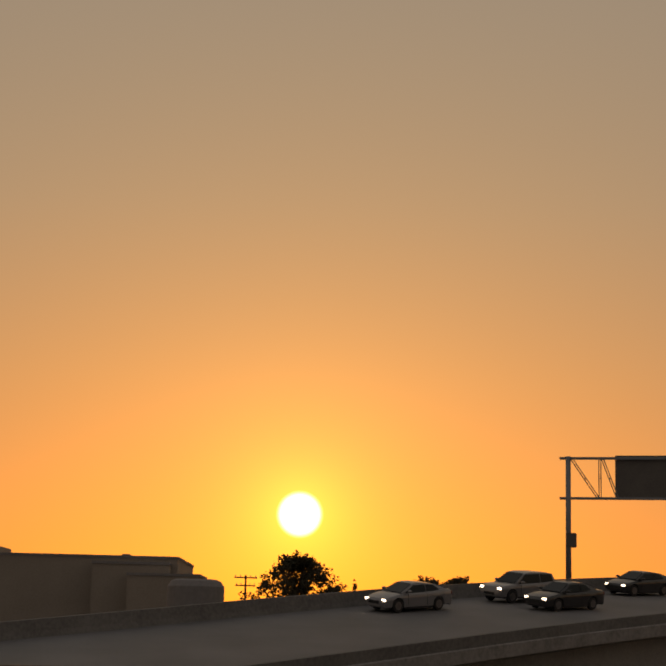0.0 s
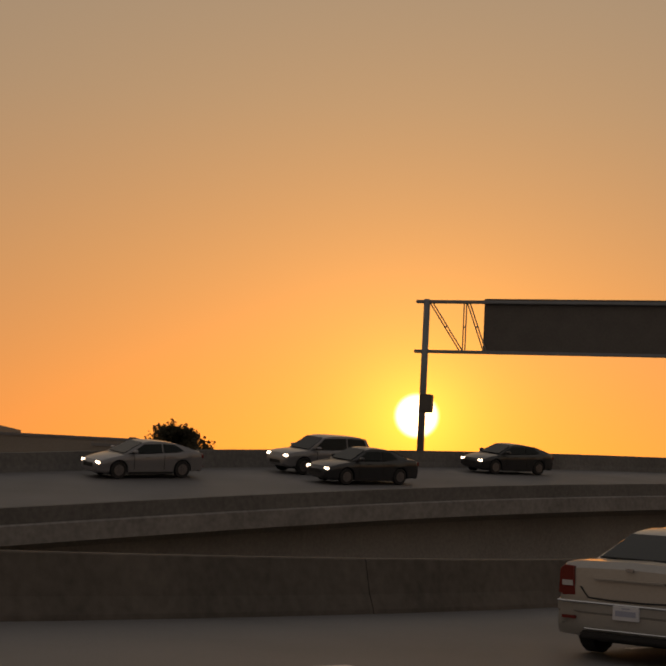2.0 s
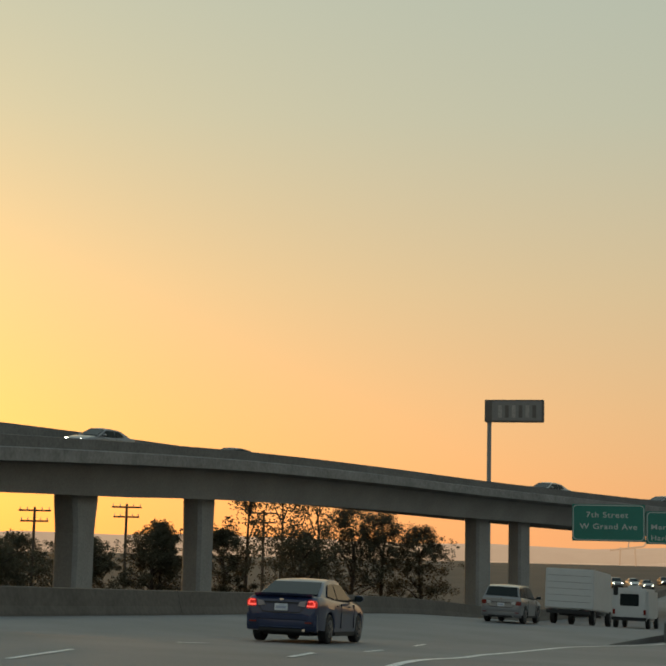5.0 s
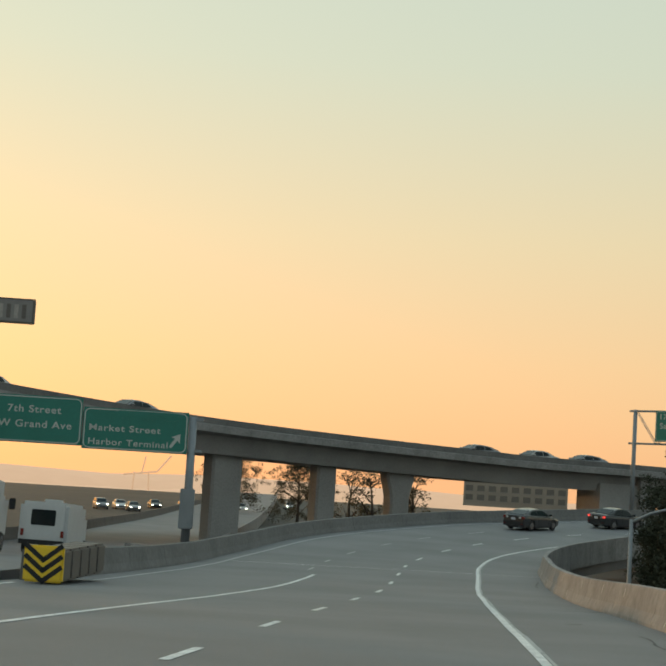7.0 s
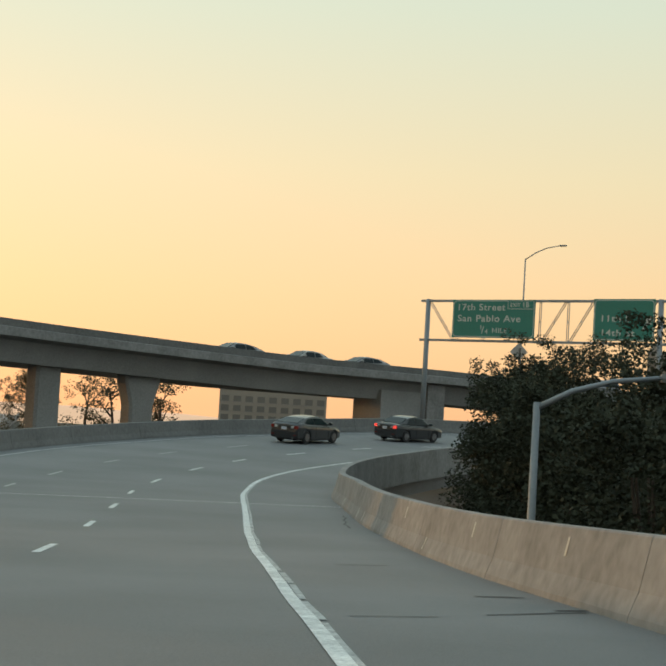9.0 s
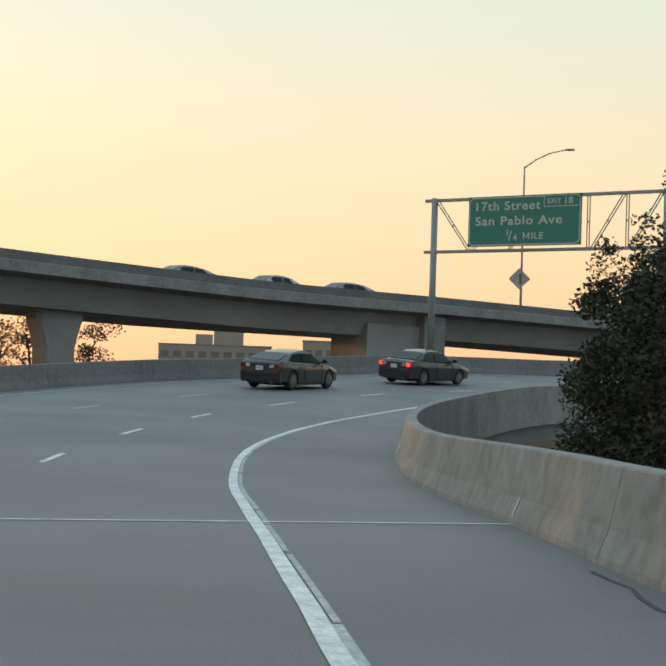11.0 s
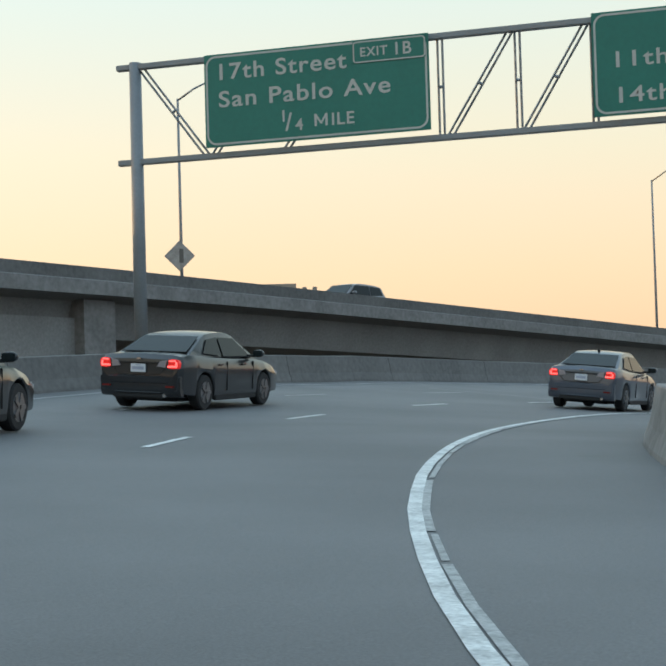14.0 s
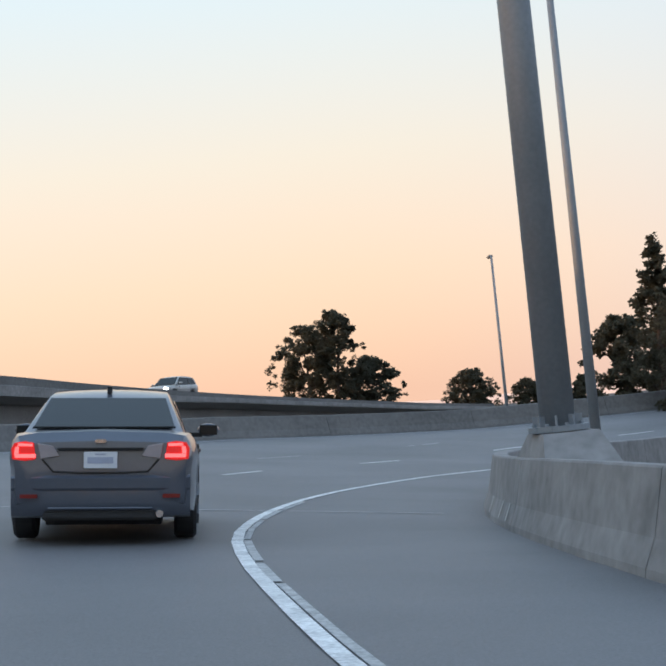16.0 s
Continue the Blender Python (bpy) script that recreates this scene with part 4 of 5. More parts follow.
def ridge(name, yaw0, yaw1, dist, low, high, rough, eye, label, seed):
    bm = bmesh.new()
    rows = []
    for i in range(81):
        f = i / 80
        a = radians(yaw0 + (yaw1 - yaw0) * f)
        lift = 0.5 + 0.5 * noise.noise((f * rough, seed, 0)) + 0.2 * noise.noise((f * rough * 4, seed, 1))
        top = low + (high - low) * lift * min(1, 8 * f, 8 * (1 - f))
        px, py = eye[0] - math.sin(a) * dist, eye[1] + math.cos(a) * dist
        rows.append([bm.verts.new((px, py, -0.016 * dist - 12)), bm.verts.new((px * 1.02, py * 1.02, low * 0.4 + top * 0.6)), bm.verts.new((px * 1.06, py * 1.06, top))])
    for a, b in zip(rows, rows[1:]):
        for k in range(2):
            bm.faces.new((a[k], b[k], b[k + 1], a[k + 1]))
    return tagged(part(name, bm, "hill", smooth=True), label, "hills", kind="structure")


# the ridges glow faintly in place of air haze
ridge("backdrop", -60, 95, 3300, -50, 22, 9, E9, "ridge of hills beyond the bay, haze put in as glow", 2.0)
ridge("backdrop", 25, 75, 1500, -24, -17, 18, E9, "low dark line of far sheds and shore, haze put in as glow", 5.0)

# harbour crane far off, in the glowing hill colour that stands in for haze
x, y = bearing(53.1, 1400, (71, -105))
t = thing("harbour_crane", pose(x, y, -32, 0, 0, 60), "tall steel harbour crane, haze put in as glow", "crane")
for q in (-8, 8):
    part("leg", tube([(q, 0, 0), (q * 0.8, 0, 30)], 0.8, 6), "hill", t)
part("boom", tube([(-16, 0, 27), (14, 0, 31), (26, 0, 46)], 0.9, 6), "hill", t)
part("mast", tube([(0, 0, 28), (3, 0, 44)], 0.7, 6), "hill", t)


# ---- trees ----
def clump(bm, c, r, n, leaf, rnd):
    for _ in range(n):
        v = Vector((rnd.gauss(0, 1), rnd.gauss(0, 1), rnd.gauss(0, 1)))
        v = v.normalized() * r * (rnd.random() ** 0.45)
        p = Vector(c) + Vector((v.x, v.y, v.z * 0.8))
        a = Vector((rnd.uniform(-1, 1), rnd.uniform(-1, 1), rnd.uniform(-0.7, 0.7))).normalized()
        b = a.cross(Vector((rnd.uniform(-1, 1), rnd.uniform(-1, 1), rnd.uniform(-1, 1)))).normalized()
        s = leaf * rnd.uniform(0.6, 1.4)
        vs = [bm.verts.new(p + q) for q in (a * s, b * s * 0.5, -a * s * 0.9, -b * s * 0.5)]
        bm.faces.new(vs)


def tree(x, y, z0, height, spread, label, seed, dense=1.0, leaf=0.16, trunk=0.25, mat="leaf", tall=False, low=False):
    rnd = random.Random(seed)
    t = thing("tree", pose(x, y, z0), label, "tree")
    bm = bmesh.new()
    top = height * (0.86 if tall else 0.74)
    spine = [Vector((rnd.uniform(-0.04, 0.04) * height * k, rnd.uniform(-0.04, 0.04) * height * k, top * k)) for k in (0, 0.3, 0.6, 1.0)]
    add_tube(bm, spine, [trunk, trunk * 0.8, trunk * 0.55, trunk * 0.2], 8)
    ends = []
    for i in range(11 if tall else 10):
        f = rnd.uniform(0.12, 0.98)
        base = spine[0].lerp(spine[-1], f)
        a = i * 2.4 + rnd.uniform(-0.4, 0.4)
        reach = spread * (0.5 if dense < 1.0 else 0.34) * rnd.uniform(0.55, 1.0) * ((1.15 - f) if tall else 1.0)
        end = base + Vector((math.cos(a) * reach, math.sin(a) * reach, height * rnd.uniform(0.08, 0.3)))
        end.z = min(end.z, height * 0.8)
        add_tube(bm, [base, base.lerp(end, 0.5) + Vector((0, 0, 0.02 * height)), end], [trunk * 0.4, trunk * 0.25, trunk * 0.08], 6)
        ends.append(end)
    part("trunk", bm, "bark", t, "dark branching trunk")
    bm = bmesh.new()
    if dense < 1.0:
        for e in ends + [spine[-1] + Vector((0, 0, height * 0.08))]:
            for _ in range(4):
                c = e + Vector((rnd.gauss(0, 1) * spread * 0.11, rnd.gauss(0, 1) * spread * 0.11, rnd.gauss(0, 1) * height * 0.06))
                clump(bm, c, spread * rnd.uniform(0.1, 0.2), int(95 * dense), leaf, rnd)
    else:
        # a full crown: clumps through an uneven envelope, narrowing upwards on the tall ones
        for _ in range(120):
            f = rnd.random() ** (0.9 if tall else 0.75)
            a, q = rnd.uniform(0, 6.28), rnd.random() ** 0.5
            z = height * ((0.16 + 0.8 * f) if tall else ((0.04 if low else 0.28) + (0.9 if low else 0.66) * f))
            wide = (1.04 - 0.98 * f ** 1.5) if tall else math.sqrt(max(0.06, 1 - (1.75 * (f - 0.42)) ** 2)) if not low else math.sqrt(max(0.06, 1 - f * f))
            wide *= 0.86 + 0.3 * noise.noise((math.cos(a) * 1.3, math.sin(a) * 1.3, seed + 3 * f))
            clump(bm, (math.cos(a) * q * spread * 0.46 * wide, math.sin(a) * q * spread * 0.46 * wide, z), spread * rnd.uniform(0.045, 0.11) * ((1.1 - 0.65 * f) if tall else 1.0), int(30 * dense), leaf * 0.85, rnd)
        for _ in range(60):
            f, a = rnd.random(), rnd.uniform(0, 6.28)
            z = height * ((0.3 + 0.7 * f) if tall else (0.5 + 0.47 * f))
            wide = (0.98 - 0.95 * f) if tall else math.sqrt(max(0.05, 1 - (1.1 * f) ** 2))
            clump(bm, (math.cos(a) * spread * 0.5 * wide, math.sin(a) * spread * 0.5 * wide, z), spread * rnd.uniform(0.025, 0.05), int(9 * dense), leaf * 0.7, rnd)
    part("crown", bm, mat, t, "uneven leafy crown with gaps")
    return t


def tree_at(yaw, dist, eye, height, spread, seed, **kw):
    x, y = bearing(yaw, dist, eye)
    lab = kw.pop("label", "dark tree silhouetted against the evening sky")
    return tree(x, y, GROUND, height + 1.6, spread, lab, seed, **kw)


tree_at(89.97, 128, E0, 12.3, 10.5, 11, dense=4.0, leaf=0.18, label="round dark tree by the freeway under the sun")
tree_at(87.9, 150, E0, 10.6, 3.0, 12, tall=True, dense=1.2, label="small pointed tree beside the viaduct")
tree_at(85.2, 150, E0, 11.4, 8.0, 13, dense=2.2, leaf=0.18)
tree_at(84.1, 158, E0, 11.8, 8.0, 14, dense=2.2, leaf=0.18)
tree_at(83.2, 156, E0, 9.2, 6.0, 15, dense=2.0)
# trees behind the viaduct
for k, (yaw, dist, h, w, eye, kw) in enumerate((
        (84.9, 132, 8.4, 7, E4, {}), (83.8, 140, 8.0, 8, E4, {}), (82.8, 138, 7.0, 7, E4, {}), (81.0, 135, 9.2, 7, E4, {}), (79.9, 138, 9.0, 8, E4, {}), (78.8, 140, 7.6, 7, E4, {}),
        (75.2, 170, 5.4, 8, E4, {}), (73.8, 172, 5.6, 8, E4, {}), (71.8, 168, 5.8, 6, E4, {}), (69.2, 160, 6.6, 7, E4, {}),
        (75.9, 150, 5.2, 8, E5, {}), (69.9, 150, 7.2, 6, E5, {}), (72.6, 155, 5.4, 7, E5, {}),
        (66.8, 165, 12.5, 7, E5, dict(tall=True, dense=0.6)), (65.5, 160, 12.0, 8, E5, dict(tall=True, dense=0.55)), (64.2, 165, 12.0, 8, E5, dict(tall=True, dense=0.6)),
        (62.9, 155, 9.4, 8, E5, {}), (61.8, 158, 8.6, 8, E5, {}), (60.4, 160, 7.2, 7, E5, {}), (67.6, 150, 6.5, 6, E5, {}), (64.8, 150, 6.5, 8, E5, {}),
        (47.9, 190, 7.5, 8, E9, {}), (50.5, 220, 8.5, 9, E9, {}), (44.9, 150, 7.4, 6, E9, dict(dense=0.5, leaf=0.13)), (45.9, 152, 6.8, 6, E9, dict(dense=0.5, leaf=0.13)), (43.2, 150, 7.0, 4.5, E9, dict(dense=0.5, leaf=0.13)))):
    tree_at(yaw, dist, eye, h, w if kw else w * 1.35, 40 + k, **(kw or dict(dense=3.6, leaf=0.125, low=True)))
# beyond the end of the curve
tree_at(-10.6, 150, E16, 11.2, 8.0, 81, dense=3.2, leaf=0.2, label="broad dark tree beyond the merging roads")
tree_at(-11.7, 148, E16, 12.4, 6.2, 88, dense=3.2, leaf=0.2)
tree_at(-12.9, 152, E16, 7.4, 7.0, 82, dense=3.0, leaf=0.2)
tree_at(-16.6, 160, E16, 5.2, 6.0, 83, dense=2.6, leaf=0.18)
tree_at(-18.6, 165, E16, 3.6, 4.2, 84, dense=1.8)
tree_at(-23.7, 75, E16, 9.7, 6.0, 85, dense=3.2, leaf=0.15, tall=True, label="tall dark pointed tree behind the barrier")
tree_at(-22.3, 80, E16, 6.6, 5.0, 86, dense=3.0, leaf=0.15)
tree_at(-25.2, 70, E16, 7.6, 6.0, 87, dense=3.0, leaf=0.15)
tree_at(-20.7, 90, E16, 3.6, 2.6, 89, dense=1.6, leaf=0.13)


# dense bushes on the inside of the curve
def bush(s, u, height, width, seed):
    rnd = random.Random(seed)
    p = on_road(s, u, 0)
    t = thing("bush", Matrix.Translation((p.x, p.y, GROUND)), "dense dark bush overhanging the ramp's barrier", "bush", "bushes along the ramp")
    h = height - GROUND
    bm = bmesh.new()
    for k in range(4):
        a = rnd.uniform(0, 6.28)
        add_tube(bm, [(0, 0, 0), (math.cos(a) * width * 0.15, math.sin(a) * width * 0.15, h * 0.35), (math.cos(a) * width * 0.2, math.sin(a) * width * 0.2, h * 0.6)], [0.1, 0.06, 0.03], 6)
    part("stem", bm, "bark", t)
    bm = bmesh.new()
    for _ in range(62):
        z = rnd.uniform(0.12, 0.95) * h
        r_ = width * 0.5 * (1.0 - 0.35 * (z / h) ** 2)
        a, q = rnd.uniform(0, 6.28), rnd.random() ** 0.5 * r_
        clump(bm, (math.cos(a) * q, math.sin(a) * q, z), width * rnd.uniform(0.1, 0.17), 270, 0.075, rnd)
    for _ in range(16):
        a, q = rnd.uniform(0, 6.28), rnd.random() ** 0.5 * width * 0.4
        clump(bm, (math.cos(a) * q, math.sin(a) * q, h * rnd.uniform(0.9, 1.03)), width * 0.06, 70, 0.055, rnd)
    part("crown", bm, "hedge_leaf", t, "dense dark leaves")
    return t


for k, (s, u, h, w) in enumerate(((122, 13.0, 3.6, 6), (128, 12.5, 4.8, 6), (134, 12.5, 5.7, 6.4), (138, 9.8, 4.3, 5.2), (142, 12.5, 6.4, 6.6), (146, 10.0, 4.6, 5.2), (150, 13.0, 4.4, 6), (154, 10.2, 3.0, 4.6), (158, 12.6, 5.0, 5.6), (162, 10.3, 3.6, 4.6),
                                  (166, 12.0, 5.2, 5.6), (170, 10.3, 4.4, 5.0), (174, 11.8, 5.6, 5.6), (178, 10.2, 4.6, 5.0), (182, 10.4, 5.0, 5.4), (186, 9.9, 4.4, 4.6), (190, 11.5, 4.4, 5.0))):
    bush(s, u, h, w, 200 + k)


# ---- vehicles ----
def wheel(parent, x, y, r, w, side):
    wh = part("wheel", tube([(x, y - w / 2, r), (x, y - w / 2 + 0.03, r), (x, y + w / 2 - 0.03, r), (x, y + w / 2, r)], [r * 0.92, r, r, r * 0.92], 24), "black", parent, "black rubber tyre", smooth=False)
    o = y + side * (w / 2 + 0.004)
    bm = bmesh.new()
    add_tube(bm, [(x, o - side * 0.05, r), (x, o, r)], [r * 0.66, r * 0.62], 20)
    for k in range(5):
        add_box(bm, 0.03, r * 0.6, -0.035, 0.035, -0.012, 0.012, Matrix.Translation((x, o + side * 0.008, r)) @ pose(0, 0, 0, 90, 0, 0) @ pose(0, 0, 0, 0, 0, k * 72))
    part("rim", bm, "rim", wh, "alloy rim with five spokes")
    return wh


def quad(points, shrink=0.0, off=0.004, centre=(0, 0, 0.9)):
    """A pane just outside the surface that its corners lie on."""
    ps = [Vector(p) for p in points]
    c = sum(ps, Vector()) / len(ps)
    n = (ps[1] - ps[0]).cross(ps[2] - ps[0]).normalized()
    if n.dot(c - Vector(centre)) < 0:
        n = -n
    bm = bmesh.new()
    vs = [bm.verts.new(c + (p - c) * (1 - shrink) + n * off) for p in ps]
    f = bm.faces.new(vs)
    r = bmesh.ops.extrude_face_region(bm, geom=[f])
    bmesh.ops.translate(bm, verts=[v for v in r["geom"] if isinstance(v, bmesh.types.BMVert)], vec=n * 0.006)
    return bm


STYLES = {
    # length, half width, stations of (x, deck height, half width, underside), greenhouse (x, z) rear base to front base, half widths at belt and roof
    "sedan": dict(st=((-2.40, 0.70, 0.70, 0.42), (-2.37, 0.95, 0.80, 0.33), (-2.25, 1.04, 0.85, 0.27), (-1.9, 1.07, 0.90, 0.23), (-1.2, 1.02, 0.92, 0.2), (0, 0.98, 0.92, 0.19), (0.9, 0.97, 0.92, 0.19), (1.4, 0.93, 0.91, 0.2), (1.9, 0.84, 0.88, 0.21), (2.25, 0.72, 0.80, 0.22), (2.38, 0.58, 0.66, 0.3)),
                  gh=((-1.85, 1.05), (-1.02, 1.40), (-0.45, 1.475), (0.2, 1.46), (1.15, 0.96)), belt=0.80, roof=0.60, wheels=(-1.38, 1.38), r=0.335),
    "luxury": dict(st=((-2.50, 0.72, 0.74, 0.42), (-2.47, 1.00, 0.84, 0.33), (-2.38, 1.08, 0.88, 0.28), (-2.0, 1.10, 0.93, 0.24), (-1.2, 1.06, 0.94, 0.21), (0, 1.05, 0.94, 0.2), (0.9, 1.04, 0.94, 0.2), (1.4, 1.02, 0.93, 0.21), (2.0, 0.98, 0.91, 0.22), (2.38, 0.88, 0.86, 0.24), (2.49, 0.62, 0.76, 0.32)),
                   gh=((-1.75, 1.07), (-1.0, 1.40), (-0.5, 1.485), (0.25, 1.47), (1.0, 1.03)), belt=0.80, roof=0.62, wheels=(-1.5, 1.52), r=0.365),
    "hatch": dict(st=((-2.40, 0.70, 0.72, 0.42), (-2.36, 0.98, 0.82, 0.33), (-2.2, 1.08, 0.87, 0.27), (-1.8, 1.10, 0.91, 0.23), (-1.2, 1.04, 0.92, 0.2), (0, 0.99, 0.92, 0.19), (0.9, 0.97, 0.92, 0.19), (1.4, 0.93, 0.91, 0.2), (1.9, 0.82, 0.88, 0.21), (2.25, 0.70, 0.80, 0.22), (2.38, 0.56, 0.66, 0.3)),
                  gh=((-2.2, 1.06), (-1.2, 1.36), (-0.4, 1.45), (0.2, 1.44), (1.2, 0.96)), belt=0.79, roof=0.58, wheels=(-1.4, 1.45), r=0.345),
    "suv": dict(st=((-2.30, 0.75, 0.76, 0.5), (-2.27, 1.05, 0.86, 0.4), (-2.2, 1.15, 0.9, 0.34), (-1.8, 1.16, 0.93, 0.3), (-1.2, 1.12, 0.94, 0.28), (0, 1.08, 0.94, 0.27), (0.9, 1.06, 0.94, 0.27), (1.4, 1.04, 0.93, 0.28), (1.9, 0.98, 0.90, 0.3), (2.2, 0.88, 0.84, 0.32), (2.32, 0.66, 0.7, 0.4)),
                gh=((-2.2, 1.14), (-1.98, 1.60), (-0.8, 1.68), (0.2, 1.64), (1.1, 1.05)), belt=0.83, roof=0.68, wheels=(-1.35, 1.38), r=0.37),
}


def car(m, style, paint_mat, label, group="", tail="lamp_dark", head="lamp_clear", spoiler=False, antenna=False, chrome_bar=False, name="car"):
    k = STYLES[style]
    t = thing(name, m, label, "car", group)
    st = np.array(k["st"])
    r, ra = k["r"], k["r"] + 0.055
    xs = sorted({*np.round(np.linspace(st[0, 0], st[-1, 0], 25), 3), *[float(x) for x in st[:3, 0]], *[float(x) for x in st[-2:, 0]]}
                | {round(xw + ra * c, 3) for xw in k["wheels"] for c in (-1.02, -1.0, -0.93, -0.8, -0.6, -0.3, 0, 0.3, 0.6, 0.8, 0.93, 1.0, 1.02)})
    secs = []
    for x in xs:
        zt, w, zb = (float(np.interp(x, st[:, 0], st[:, c])) for c in (1, 2, 3))
        low = zb + 0.06
        for xw in k["wheels"]:
            if abs(x - xw) <= ra:
                low = max(low, r + math.sqrt(ra * ra - (x - xw) ** 2))
        sh = max(zb + (zt - zb) * 0.70, low + 0.03)
        crest = max(zt - 0.09, sh + 0.02)
        half = [(0.0, zb), (w * 0.72, zb), (w * 0.73, low), (w * 0.965, low), (w * 0.985, low + (sh - low) * 0.25), (w * 0.99, low + (sh - low) * 0.8), (w * 1.005, sh), (w * 0.975, crest), (w * 0.92, max(zt - 0.022, crest + 0.01)), (w * 0.72, zt + 0.006), (0.0, zt + 0.022)]
        secs.append([Vector((x, y, z)) for y, z in half] + [Vector((x, -y, z)) for y, z in half[-2:0:-1]])
    body = part("body", loft(secs), paint_mat, t, smooth=True)
    body.data.set_sharp_from_angle(angle=radians(28))
    g, bw, rw = k["gh"], k["belt"], k["roof"]
    zb_, zt_ = min(g[0][1], g[-1][1]), max(p[1] for p in g)

    def gp(x, z, side):
        f = max(0, min(1, (z - zb_) / (zt_ - zb_)))
        return Vector((x, side * (bw + (rw - bw) * f), z))

    def lerp(a, b, f):
        return (a[0] + (b[0] - a[0]) * f, a[1] + (b[1] - a[1]) * f)

    # roof line: straight glass at both ends, a soft crown between
    line = [g[0], lerp(g[0], g[1], 0.5), lerp(g[0], g[1], 0.9)]
    for f in (0.12, 0.35, 0.6, 0.85):
        a, b, c = g[1], g[2], g[3]
        line.append(((1 - f) ** 2 * a[0] + 2 * f * (1 - f) * b[0] + f * f * c[0], (1 - f) ** 2 * a[1] + 2 * f * (1 - f) * (b[1] + 0.025) + f * f * c[1]))
    line += [lerp(g[3], g[4], 0.1), lerp(g[3], g[4], 0.5), g[4]]
    rings = []
    for x, z in line:
        f = max(0, min(1, (z - zb_) / (zt_ - zb_)))
        wv = bw + (rw - bw) * f
        half = [(bw, zb_ - 0.05), (wv, z - 0.03 * f), (wv * 0.965, z + 0.004 * f), (wv * 0.75, z + 0.018 * f), (wv * 0.35, z + 0.03 * f), (0.0, z + 0.034 * f)]
        rings.append([Vector((x, y, z_)) for y, z_ in half] + [Vector((x, -y, z_)) for y, z_ in half[-2::-1]])
    cabin = part("cabin", loft(rings, closed=False), paint_mat, t, smooth=True)
    cabin.data.set_sharp_from_angle(angle=radians(30))
    for name_, a, b in (("rear_window", g[0], g[1]), ("windscreen", g[4], g[3])):
        lo_, hi_ = lerp(a, b, 0.05), lerp(a, b, 0.9)
        pane = part(name_, quad([gp(*lo_, 0.9), gp(*lo_, -0.9), gp(*hi_, -0.9), gp(*hi_, 0.9)], 0.0, 0.03), "glass", t, "dark tinted glass")
        part("window_seal", tube([gp(*lo_, 0.91) + Vector((0, 0, 0.03)), gp(*lo_, 0) + Vector((0, 0, 0.03)), gp(*lo_, -0.91) + Vector((0, 0, 0.03))], 0.012, 6), "black", pane)
    for side in (1, -1):
        zl = zb_ + 0.05
        xr, xf, zu = lerp(g[0], g[1], 0.62)[0], lerp(g[4], g[3], 0.25)[0], zt_ - 0.1
        xm = (g[1][0] + g[3][0]) / 2 - 0.05
        rear_top = lerp(g[0], g[1], 0.95)[0] + 0.12
        front_top = lerp(g[4], g[3], 0.88)[0] - 0.05
        part("side_window", quad([gp(xr + 0.06, zl + 0.06, side), gp(xm - 0.04, zl, side), gp(xm - 0.04, zu, side), gp(rear_top, zu - 0.04, side)], 0.0, 0.012), "glass", t, "dark tinted glass")
        part("side_window", quad([gp(xm + 0.04, zl, side), gp(xf - 0.08, zl, side), gp(front_top, zu - 0.02, side), gp(xm + 0.04, zu, side)], 0.0, 0.012), "glass", t, "dark tinted glass")
        part("window_trim", tube([gp(xr, zl - 0.012, side * 1.012), gp(xf + 0.05, zl - 0.012, side * 1.012)], 0.011, 6), "chrome" if chrome_bar else "black", t)
        w_mid = k["st"][5][2]
        mx, my = xf - 0.14, side * (w_mid + 0.11)
        secs = []
        for d, q in ((-0.07, 0.5), (-0.055, 0.92), (0.0, 1.0), (0.06, 0.8), (0.1, 0.4)):
            secs.append([Vector((mx + d, my + 0.125 * q * math.cos(a), zl + 0.06 + 0.08 * q * math.sin(a))) for a in np.linspace(0, 2 * math.pi, 12, endpoint=False)])
        mir = part("mirror", loft(secs), paint_mat, t, "wing mirror", smooth=True)
        part("mirror_glass", box(mx - 0.078, mx - 0.068, my - 0.1, my + 0.1, zl + 0.005, zl + 0.115, bevel=0.004), "glass", mir)
        part("mirror_arm", box(mx - 0.03, mx + 0.04, min(side * (bw - 0.06), side * (w_mid + 0.04)), max(side * (bw - 0.06), side * (w_mid + 0.04)), zl - 0.02, zl + 0.03), "black", mir)
        for xh in (xm - 0.3, xm + 0.75):
            part("door_handle", box(xh - 0.1, xh + 0.1, side * (w_mid - 0.012), side * (w_mid + 0.02), zl - 0.17, zl - 0.135, bevel=0.008), "chrome" if chrome_bar else paint_mat, t)
        for xd in (xm, xf - 0.15):
            part("door_seam", box(xd - 0.005, xd + 0.005, side * (w_mid * 0.96), side * (w_mid + 0.004), 0.35, zl - 0.1), "black", t)
        part("sill", box(k["wheels"][0] + ra + 0.03, k["wheels"][1] - ra - 0.03, side * (w_mid * 0.9), side * (w_mid * 0.985), k["st"][5][3] - 0.02, k["st"][5][3] + 0.1, bevel=0.02), "black", t)
        for xw in k["wheels"]:
            prof = [(xw + ra * 0.985 * math.cos(a), r + ra * 0.985 * math.sin(a)) for a in np.linspace(0, math.pi, 11)] + [(xw - ra * 0.985, 0.24), (xw + ra * 0.985, 0.24)]
            part("wheel_well", loft([[Vector((x, side * y, z)) for x, z in prof] for y in (w_mid * 0.5, w_mid * 0.75)]), "black", t)
            wheel(t, xw, side * (w_mid - 0.135), r, 0.22, side)
